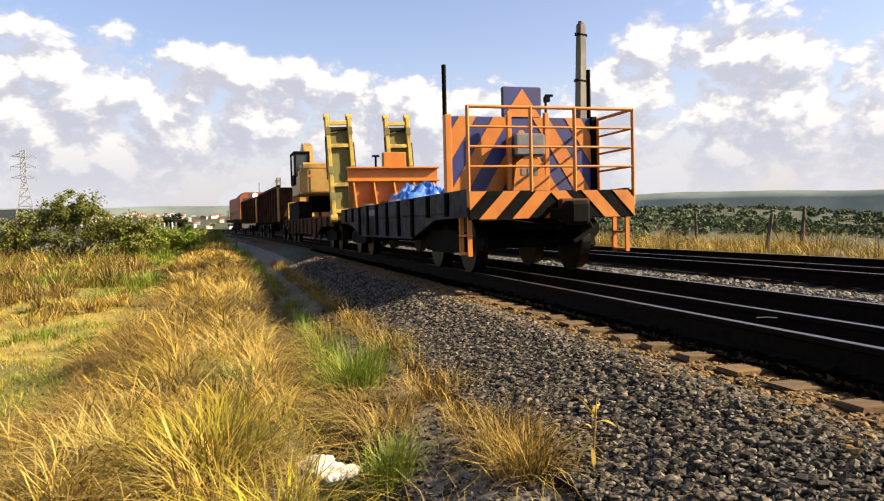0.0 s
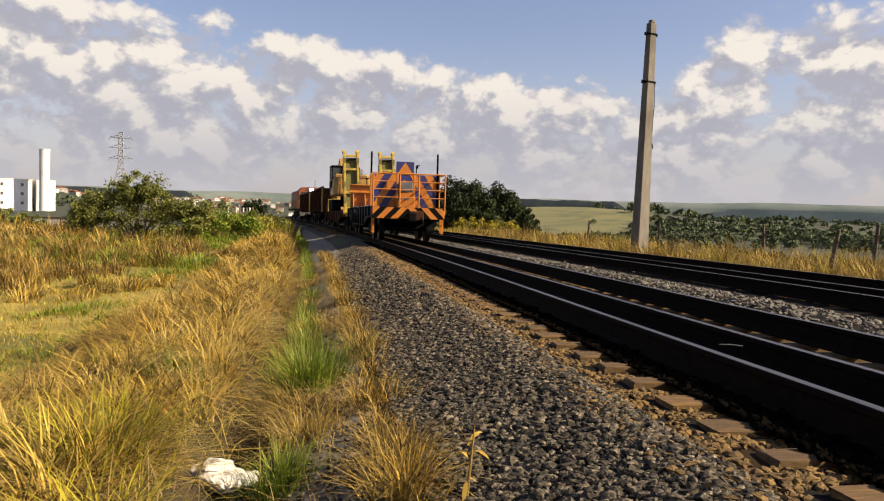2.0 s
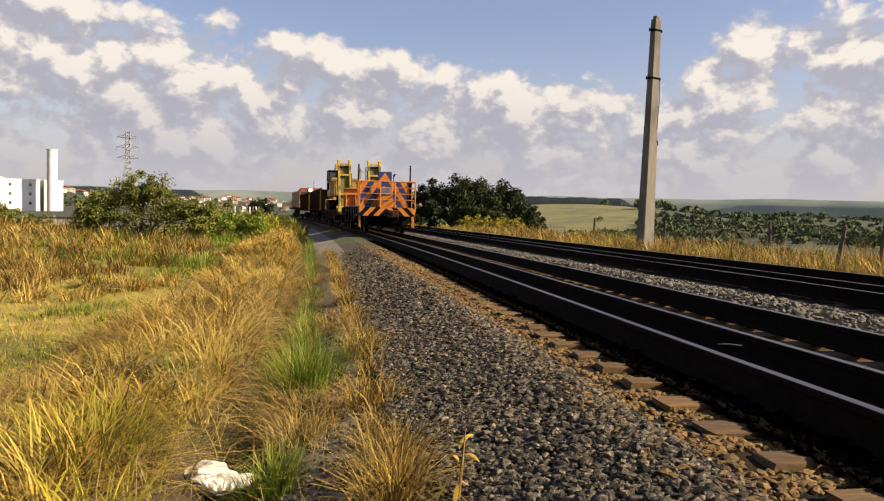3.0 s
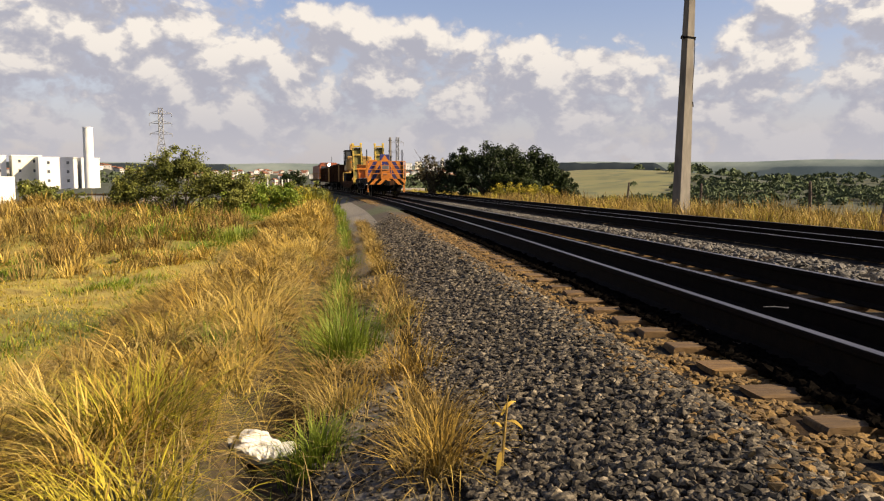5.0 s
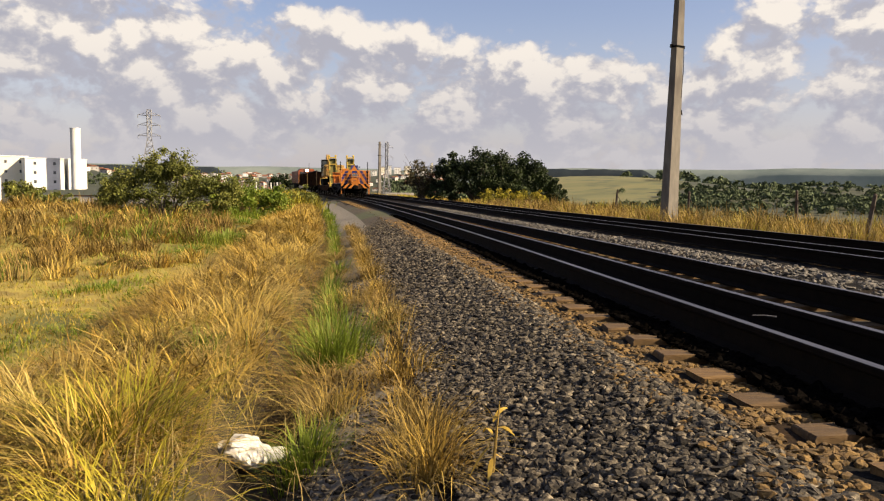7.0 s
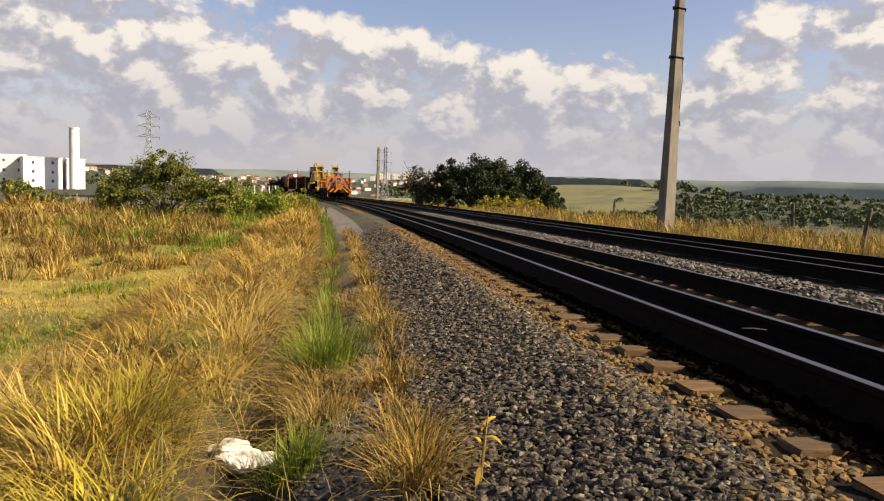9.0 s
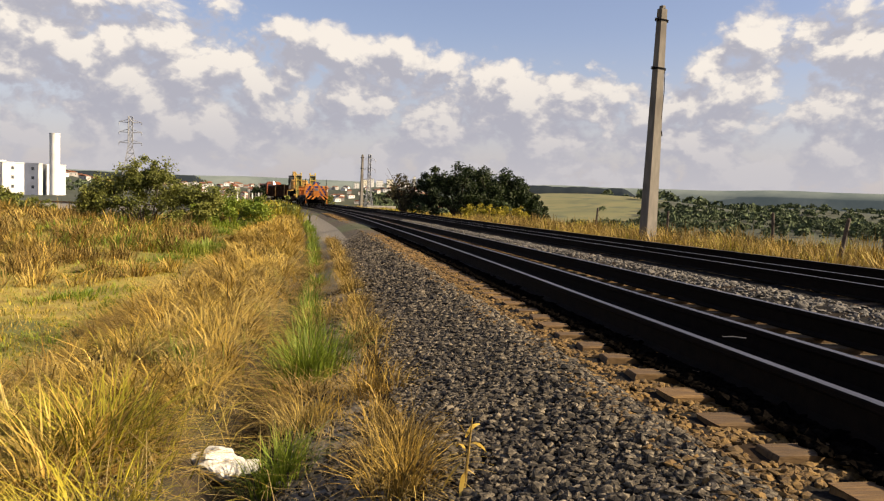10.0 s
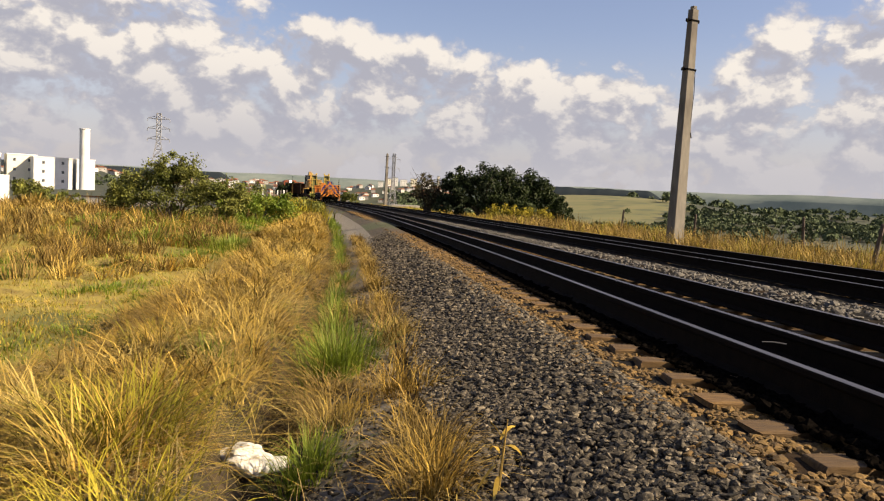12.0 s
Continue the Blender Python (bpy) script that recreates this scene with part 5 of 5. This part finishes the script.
def greenery():
    tree("shrub", "airy olive-green shrub standing in dry grass", -9.3, 31.0, [(0, 0, 1.5, 1.2), (-1.2, .2, 1.2, 1.0), (1.2, .3, 1.2, 1.0), (-.3, 0, 1.8, .7), (.4, -.2, 2.0, .5), (2.2, .4, 1.0, .8), (-2.0, 0, .9, .8)], 38000, .048, "shrub_leaf", 2.4, 1, 4, .03, shell=.1)
    tree("shrub", "low green shrub beside the larger one", -6.6, 34.0, [(0, 0, .8, .9), (1.1, .5, .7, .8), (-1.0, 0, .7, .8)], 6500, .06, "green_grass", 1.3, 2, 4, .03)
    tree("shrub", "low green shrub in the field", -8.0, 46.0, [(0, 0, .8, .9), (1.6, .5, .6, .8), (-1.3, 0, .7, .8), (3.2, 1, .6, .8)], 5000, .08, "shrub_leaf", 1.4, 3, 4, .03)
    tree("shrub", "grey-green bush in front of white buildings", -26.2, 62.0, [(0, 0, 1.7, 1.1), (1.5, 0, 1.3, 1.0), (-1.2, 0, 2.1, 1.0), (2.8, 0, 1.0, .9), (0, 0, .7, 1.2)], 8000, .11, "shrub_leaf", 2.2, 4, 4, .05)
    tree("tree", "dark round tree near the town", -14.5, 150.0, [(0, 0, 2.0, 1.7), (1.2, 0, 1.6, 1.3), (-1.4, 0, 1.6, 1.3)], 3200, .2, "tree_leaf", 3.2, 5, 3, .1, "tree")
    tree("tree", "dark round tree near the town", -27.0, 160.0, [(0, 0, 1.6, 1.5), (2.2, 0, 1.3, 1.3), (-2.0, 0, 1.2, 1.3), (-4.2, 0, 1.0, 1.1)], 3200, .2, "tree_leaf", 2.8, 6, 3, .1, "tree")
    # the dense group beyond the second track
    tree("tree", "dense dark green spreading tree beyond the tracks", 9.4, 68.0, [(0, 0, 3.3, 2.0), (2.2, .5, 3.1, 1.9), (-2.0, .5, 2.7, 1.8), (4.0, .3, 2.8, 1.7), (.6, -.5, 1.7, 2.0), (3.0, -.5, 1.6, 2.0), (-2.8, 0, 1.4, 1.5)], 36000, .12, "tree_leaf", 3.8, 7, 4, .1, "tree", .35)
    tree("tree", "dense dark green tree with a low crown", 14.4, 69.0, [(0, 0, 2.6, 1.6), (1.6, .3, 1.9, 1.5), (-1.0, 0, 1.7, 1.6), (2.2, 0, 1.0, 1.3)], 18000, .12, "tree_leaf", 3.0, 8, 4, .08, "tree", .35)
    tree("tree", "half-bare brownish tree beside the dark one", 4.5, 69.5, [(0, 0, 2.7, 1.4), (.9, 0, 2.0, 1.3), (-.9, 0, 1.9, 1.2), (0.2, 0, 1.1, 1.2)], 4200, .09, "dry_leaf", 3.2, 9, 6, .07, "tree", .2)
    tree("shrub", "yellow-green bush at the foot of trees", 10.6, 61.5, [(0, 0, .8, 1.0), (1.5, .4, .6, .9), (-1.5, 0, .5, .9), (2.8, 0, .5, .8)], 5200, .08, "lime_grass", .9, 10, 4, .03)
    tree("shrub", "small green bush beside the far line", -3.4, 128.0, [(0, 0, 1.1, 1.2), (1.4, 0, .8, 1.0)], 1800, .16, "shrub_leaf", 2.0, 12, 3, .06)


greenery()


def woods():
    """Far woods and hedges in the valley, past counting."""
    rng = np.random.default_rng(77)
    cs, rs = [], []

    def belt(x0, x1, y0, y1, n, r0, r1):
        x, y = rng.uniform(x0, x1, n), rng.uniform(y0, y1, n)
        for a, b in zip(x, y):
            w = math.sin(a * .013 + b * .006) + math.sin(b * .011 - a * .004)
            if w < -.75 or (b > 1000 and 13 < math.degrees(math.atan2(a, b)) < 23 and rng.uniform() > .03):
                continue
            r = rng.uniform(r0, r1)
            cs.append((a, b, ground_at(a, b) + r * .7))
            rs.append((r * 1.2, r * 1.2, r))
    belt(40, 420, 130, 520, 1500, 2.2, 4.5)
    belt(60, 1100, 500, 1300, 2200, 4, 8)
    belt(-330, -60, 420, 850, 160, 2.0, 3.4)
    belt(300, 2200, 1400, 2600, 900, 8, 14)
    belt(-30, 160, 420, 900, 320, 3, 6)
    cs, rs = np.array(cs), np.array(rs)
    n = len(cs) * 46
    k = np.repeat(np.arange(len(cs)), 46)
    d = rng.normal(0, 1, (n, 3))
    d /= np.linalg.norm(d, axis=1)[:, None]
    d[:, 2] = np.abs(d[:, 2]) * 1.1 - .35
    p = cs[k] + d * rs[k] * rng.uniform(.55, 1.0, n)[:, None]
    a, b = rng.normal(0, 1, (n, 3)), rng.normal(0, 1, (n, 3))
    a /= np.linalg.norm(a, axis=1)[:, None]
    b /= np.linalg.norm(b, axis=1)[:, None]
    s = rs[k][:, :1] * .34 * rng.uniform(.6, 1.3, n)[:, None]
    v = np.stack([p - a * s, p - b * s * .7, p + a * s, p + b * s * .7], 1).reshape(-1, 3)
    mesh_np("woods", v, np.arange(4 * n).reshape(n, 4), "wood_leaf", "distant green woods and hedges in the valley, paled for haze", "woods")


woods()


# ---- poles, pylons, buildings, distance ----
def concrete_pole(x, y, h, lean, label):
    z = ground_at(x, y)
    t = thing("utility_pole", label, "utility pole", "utility poles", pose(x, y, z - .3, 0, lean, 20))
    bm = B()
    b, tp = .27, .15
    vs0 = [(-b, -b * .8), (b, -b * .8), (b, b * .8), (-b, b * .8)]
    lo, hi = [bm.verts.new((p[0], p[1], 0)) for p in vs0], [bm.verts.new((p[0] * tp / b, p[1] * tp / b, h + .3)) for p in vs0]
    bm.faces.new(hi)
    for i in range(4):
        bm.faces.new((lo[i], lo[(i + 1) % 4], hi[(i + 1) % 4], hi[i]))
    bmesh.ops.bevel(bm, geom=[e for e in bm.edges], offset=.02, segments=1, affect="EDGES")
    part("shaft", bm, "concrete", t)
    for f, w in ((.786, .05), (.985, .05)):
        bm = B()
        r = b + (tp - b) * f + .035
        box(bm, -r, r, -r * .85, r * .85, h * f, h * f + w, .008)
        box(bm, r, r + .12, -.03, .03, h * f - .02, h * f + .08)
        box(bm, -r - .12, -r, -.03, .03, h * f - .02, h * f + .08)
        part("clamp", bm, "black", t)
    bm = B()
    box(bm, -.09, .09, -.09, .09, h + .3, h + .42, .02)
    part("cap", bm, "concrete", t)
    bm = B()
    rod(bm, (.2, -.12, h * .79), (.21, -.15, h * .70), .012, .012, 5)
    rod(bm, (.21, -.15, h * .70), (.15, -.16, h * .58), .012, .012, 5)
    rod(bm, (.18, -.16, h * .53), (.24, -.16, h * .51), .03, .02, 5)
    part("loose_wire", bm, "black", t)
    return t


def pylon(x, y, h, w0, label):
    """Lattice mast: four legs, braced panels, three pairs of arms."""
    z = ground_at(x, y)
    t = thing("transmission_tower", label, "transmission tower", "transmission towers", pose(x, y, z - .5, 0, 0, 12))
    bm = B()
    g = w0 * .021

    def half(f):
        return w0 * (.5 - .40 * min(1, f / .62)) if f < .62 else w0 * .1
    levels = [0, .16, .30, .42, .52, .60, .68, .76, .84, .92, 1.0]
    for i in range(len(levels) - 1):
        a, b = levels[i], levels[i + 1]
        ha, hb = half(a), half(b)
        ca, cb = [(-ha, -ha), (ha, -ha), (ha, ha), (-ha, ha)], [(-hb, -hb), (hb, -hb), (hb, hb), (-hb, hb)]
        for j in range(4):
            k = (j + 1) % 4
            rod(bm, (*ca[j], a * h), (*cb[j], b * h), g, g, 4)
            rod(bm, (*ca[j], a * h), (*cb[k], b * h), g * .6, g * .6, 4)
            rod(bm, (*ca[k], a * h), (*cb[j], b * h), g * .6, g * .6, 4)
            rod(bm, (*cb[j], b * h), (*cb[k], b * h), g * .6, g * .6, 4)
    part("mast", bm, "lattice", t)
    for f in (.66, .80, .93):
        for s in (-1, 1):
            bm = B()
            tip = (s * w0 * .52, 0, f * h)
            for q in (-1, 1):
                rod(bm, (s * w0 * .1, q * w0 * .1, f * h - .2), tip, g * .7, g * .5, 4)
            rod(bm, (s * w0 * .1, 0, f * h + h * .035), tip, g * .7, g * .5, 4)
            arm = part("arm", bm, "lattice", t)
            bm = B()
            rod(bm, tip, (tip[0], 0, tip[2] - h * .04), g * .7, g * .7, 4)
            part("insulator", bm, "lattice", arm)


def block(x0, x1, y0, y1, z0, z1, label, storeys=4, cream=False):
    t = thing("apartment_block", label, "apartment block", "apartment blocks", pose((x0 + x1) / 2, y0, z0, 0, 0, 28))
    w = x1 - x0
    bm = B()
    box(bm, -w / 2, w / 2, 0, y1 - y0, 0, z1 - z0, .05)
    part("wall", bm, "cream_wall" if cream else "white_wall", t)
    bm = B()
    box(bm, -w / 2 - .15, w / 2 + .15, -.15, y1 - y0 + .15, z1 - z0, z1 - z0 + .35)
    part("parapet", bm, "white_wall", t)
    sh = (z1 - z0) / storeys
    cols = max(1, int(w / 4.5))
    for i in range(cols):
        for s in range(storeys):
            cx = -w / 2 + (i + .5) * w / cols
            bm = B()
            box(bm, cx - .45, cx + .45, -.06, .05, s * sh + 1.1, s * sh + 2.2)
            wd = part("window", bm, "dark_pane", t)
            bm = B()
            box(bm, cx - .55, cx + .55, -.1, -.002, s * sh + .98, s * sh + 1.09)
            part("sill", bm, "white_wall", wd)


def built():
    concrete_pole(9.45, 27.0, 8.77, 0.75, "weathered concrete utility pole without wires beside the tracks")
    concrete_pole(3.3, 127.0, 8.8, 0.0, "weathered concrete utility pole far along the line")
    pylon(-98.8, 400.0, 34.4 - ground_at(-98.8, 400.0), 10.0, "tall grey lattice power pylon beyond the field")
    pylon(35.5, 700.0, 35.9 - ground_at(35.5, 700.0), 11.0, "tall grey lattice power pylon near the town")
    for k, (x0, x1, top, cream) in enumerate(((-150, -131, 7.6, False), (-129.5, -119.6, 7.6, True), (-118.5, -105.5, 6.9, False), (-105, -98.6, 6.8, False))):
        block(x0, x1, 300 + 4 * (k % 2), 314, -6.5, top, "white four-storey apartment block with small windows" if not cream else "cream and white four-storey apartment block", 4, cream)
    t = thing("water_tower", "slim white cylindrical water tower beside apartment blocks", "water tower", at=pose(-100.4, 298, -7.3))
    bm = B()
    rod(bm, (0, 0, 0), (0, 0, 25.2), 1.75, 1.75, 24)
    part("shaft", bm, "white_wall", t)
    bm = B()
    rod(bm, (0, 0, 25.2), (0, 0, 25.5), 1.9, 1.9, 24)
    part("cap", bm, "white_wall", t)
    # low wall and shed nearer by
    t = thing("boundary_wall", "low pale boundary wall with a brown coping", "wall", at=pose(-34.5, 118, ground_at(-34.5, 118)))
    bm = B()
    box(bm, -9, 9, -.1, .1, 0, 1.0)
    part("wall", bm, "house_wall", t)
    bm = B()
    box(bm, -9, 9, -.2, .2, 1.0, 1.12)
    part("coping", bm, "brown", t)
    t = thing("white_shed", "small white shed at the field's edge", "shed", at=pose(-29.4, 58, ground_at(-29.4, 58) + .5))
    bm = B()
    box(bm, -1.6, 1.6, 0, 3, -.6, 2.6, .02)
    part("wall", bm, "white_wall", t)
    for k in range(4):
        bm = B()
        box(bm, -1.5 + k * .8, -1.46 + k * .8, -.04, 0.0, 0, 2.55)
        part("batten", bm, "steelgrey", t)
    t = thing("low_wall", "low pale concrete wall beside the far line", "wall", at=pose(6.0, 118, ground_at(6, 118)))
    bm = B()
    box(bm, -2.2, 2.2, -.15, .15, 0, .8, .02)
    part("wall", bm, "house_wall", t)
    # fence posts
    for k, (x, y, h, ly) in enumerate(((13.2, 19.5, 1.5, 3), (13.9, 26.0, 1.5, -4), (12.6, 14.6, 1.4, 5), (13.0, 33, 1.4, 0), (12.5, 41, 1.4, 3), (10.6, 17.8, 1.3, 8))):
        t = thing("fence_post", "leaning grey wooden fence post in tall grass", "fence post", "fence posts", pose(x, y, ground_at(x, y) - .1, 2, ly, 0))
        bm = B()
        rod(bm, (0, 0, 0), (0, 0, h), .07, .05, 7)
        rod(bm, (0, 0, h), (0, 0, h + .04), .05, .03, 7)
        part("post", bm, "wood_post", t)
        bm = B()
        rod(bm, (-.01, -.06, h * .8), (.4, -.02, h * .4), .012, .01, 5)
        part("wire_stay", bm, "wood_post", t)
    for k in range(9):
        y = 95 + k * 9
        x = float(line_x(y)) - 5.2
        t = thing("concrete_post", "pale concrete marker post beside the line", "post", "concrete posts", pose(x, y, ground_at(x, y)))
        bm = B()
        box(bm, -.09, .09, -.09, .09, -.1, 1.9, .02)
        part("post", bm, "white_wall" if k % 2 else "concrete", t)


def town():
    """Houses on the far slopes."""
    rng = random.Random(9)
    kinds = []
    for k in range(5):
        w, d, h = rng.uniform(7, 11), rng.uniform(7, 10), rng.uniform(3.0, 6.0)
        t = thing("house", "small painted house with a clay roof in the town", "house", "town houses", pose(0, 0, 0))
        bm = B()
        box(bm, -w / 2, w / 2, -d / 2, d / 2, -2, h)
        part("wall", bm, "white_wall" if k % 2 else "house_wall", t)
        bm = B()
        prism(bm, [(-w / 2 - .4, h), (w / 2 + .4, h), (0, h + 1.9)], "y", -d / 2 - .4, d / 2 + .4)
        part("roof", bm, "roof_tile" if k != 3 else "house_wall", t)
        for i in (-1, 1):
            bm = B()
            box(bm, i * w * .25 - .7, i * w * .25 + .7, -d / 2 - .05, -d / 2 + .02, h * .35, h * .35 + 1.3)
            part("window", bm, "dark_pane", t)
        kinds.append(t)
    spots = []
    for n, x0, x1, y0, y1 in ((200, -470, -95, 950, 1500), (35, -95, 60, 1150, 1650), (60, 55, 200, 1050, 1500)):
        for _ in range(n):
            spots.append((rng.uniform(x0, x1), rng.uniform(y0, y1)))
    for i, (x, y) in enumerate(spots):
        m = pose(x, y, ground_at(x, y) + .2, 0, 0, rng.choice((0, 90, 20, -25, 45)))
        if i < 5:
            kinds[i].matrix_basis = m
        else:
            copy_thing(kinds[i % 5], m)
    for k, (px, w, h) in enumerate(((70, 14, 17), (84, 12, 18), (104, 14, 14), (120, 12, 16), (146, 16, 13), (160, 10, 15), (168, 3, 28), (56, 10, 12))):
        y = 1500 + 30 * (k % 3)
        z = ground_at(px, y)
        t = thing("apartment_block", "distant pale apartment tower above the town", "apartment block", "distant towers", pose(px, y, z - 1))
        bm = B()
        box(bm, -w / 2, w / 2, 0, 14, 0, h)
        part("wall", bm, "white_wall" if k % 3 else "cream_wall", t)
        bm = B()
        box(bm, -w / 2 - .3, w / 2 + .3, -.3, 14.3, h, h + .8)
        part("parapet", bm, "house_wall", t)
        for s in range(int(h // 3)):
            bm = B()
            for i in range(max(1, int(w // 3.5))):
                cx = -w / 2 + 1.8 + i * 3.4
                box(bm, cx - .6, cx + .6, -.06, .02, s * 3 + 1, s * 3 + 2.2)
            part("window_row", bm, "dark_pane", t)


def ridge(name, label, mat, a0, a1, dist, hfun, z0=-70):
    """A far hill along the horizon between two bearings (degrees from +y)."""
    n = 160
    v, f = [], []
    for i in range(n + 1):
        a = radians(a0 + (a1 - a0) * i / n)
        s = i / n
        x, y = dist * math.sin(a), dist * math.cos(a)
        h = hfun(s)
        v += [(x, y, z0), (x * 1.0, y * 1.0, h * .6), (x * 1.03, y * 1.03, h)]
    for i in range(n):
        for j in range(2):
            k = i * 3 + j
            f.append((k, k + 3, k + 4, k + 1))
    mesh_np(name, v, f, mat, label, "hill", "structure", True)


def distance():
    def fade(s, w=.06):
        return max(0.0, min(1.0, s / w, (1 - s) / w)) ** .5
    # horizon strips, tinted and faintly glowing to stand for haze
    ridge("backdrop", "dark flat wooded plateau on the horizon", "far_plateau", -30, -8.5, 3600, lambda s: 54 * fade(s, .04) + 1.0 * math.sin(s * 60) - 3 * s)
    ridge("backdrop", "far hills along the horizon, haze put in by colour and glow", "far_hill", -60, 75, 4300, lambda s: 62 + 20 * min(1, max(0, (s - .46) * 9)) + 6 * math.sin(s * 19 + 1) + 4 * math.sin(s * 47) + 2 * math.sin(s * 113))
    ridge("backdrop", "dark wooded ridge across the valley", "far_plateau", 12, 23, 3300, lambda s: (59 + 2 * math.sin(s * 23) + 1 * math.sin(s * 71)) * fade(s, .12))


def litter():
    z = ground_at(-2.98, 4.5)
    rng = random.Random(8)
    bm = B()
    bmesh.ops.create_icosphere(bm, subdivisions=4, radius=.115)
    for v in bm.verts:
        n = noise.noise(v.co * 9) * .05 + noise.noise(v.co * 22 + Vector((3, 1, 2))) * .028
        v.co += v.co.normalized() * n
        v.co.x *= 1.15
        v.co.z = max(v.co.z * .75, -.06)
    t = thing("plastic_sack", "crumpled white plastic sack lying in dry grass", "plastic sack", at=pose(-2.98, 4.5, z + .12, 0, 0, 30) @ Matrix.Scale(1.12, 4))
    part("sack", bm, "bag", t)
    bm = B()
    bmesh.ops.create_icosphere(bm, subdivisions=3, radius=.09, matrix=pose(.13, -.05, -.03) @ Matrix.Diagonal((1.2, .7, .4, 1)))
    for v in bm.verts:
        v.co += v.co.normalized() * noise.noise(v.co * 20) * .03
    part("loose_fold", bm, "bag", t)
    # withered plant on the ballast shoulder
    px, py = -1.76, 3.25
    z = float(bed_z(px, py))
    t = thing("withered_plant", "withered straw-coloured plant growing through ballast", "plant", at=pose(px, py, z))
    bm = B()
    rod(bm, (0, 0, -.03), (.015, 0, .17), .008, .006, 6)
    rod(bm, (.015, 0, .17), (.03, .01, .33), .006, .002, 6)
    part("stem", bm, "brown_grass", t)
    for k, (z0, a, ln, dr) in enumerate(((.10, 20, .13, -.3), (.14, 200, .12, -.4), (.18, 100, .12, .6), (.2, 300, .14, .9), (.24, 40, .1, 1.2), (.26, 180, .12, 1.6), (.08, 250, .1, -.2))):
        bm = B()
        ca, sa = math.cos(radians(a)), math.sin(radians(a))
        prev = None
        for i in range(6):
            s = i / 5
            w = .011 * math.sin(math.pi * min(.98, s * .85 + .12))
            c = Vector((ca * ln * s, sa * ln * s, z0 + ln * (dr * s - .8 * s * s)))
            o = Vector((-sa, ca, 0)) * w
            cur = (bm.verts.new(c - o), bm.verts.new(c + o + Vector((0, 0, .004))))
            if prev:
                bm.faces.new((prev[0], prev[1], cur[1], cur[0]))
            prev = cur
        part("leaf", bm, "dry_grass", t)
    for x, y, zz, rz, ln in ((.12, 4.35, .0, 70, .14),):
        t = thing("dry_stick", "thin grey dry stick lying across the rails", "stick", "dry sticks", pose(x, y, zz + .008, 0, 0, rz))
        bm = B()
        rod(bm, (0, -ln / 2, 0), (.01, 0, .004), .005, .004, 5)
        rod(bm, (.01, 0, .004), (0, ln / 2, .002), .004, .003, 5)
        part("twig", bm, "steelgrey", t)
    t = thing("pale_boulder", "pale boulder among grass on the far verge", "boulder", at=pose(10.8, 15.6, ground_at(10.8, 15.6) + .15))
    bm = B()
    bmesh.ops.create_icosphere(bm, subdivisions=3, radius=.45)
    for v in bm.verts:
        v.co += v.co.normalized() * noise.noise(v.co * 3) * .2
        v.co.z *= .6
    part("rock", bm, "light_stone", t)


built()
town()
distance()
litter()


def motions():
    """The train draws away along the line; its wheels turn."""
    times = [i * 0.5 for i in range(25)]
    for ob, start, length, off in MOVERS:
        walk(ob, [(t, vehicle_pose(t, start, length) @ (off or Matrix())) for t in times])
    turn = [i / 15.0 for i in range(181)]
    y0 = rear_at(0)
    for ob, r, y in WHEELS:
        walk(ob, [(t, pose(0, y, r, -math.degrees((rear_at(t) - y0) / r) , 0, 0)) for t in turn])


motions()
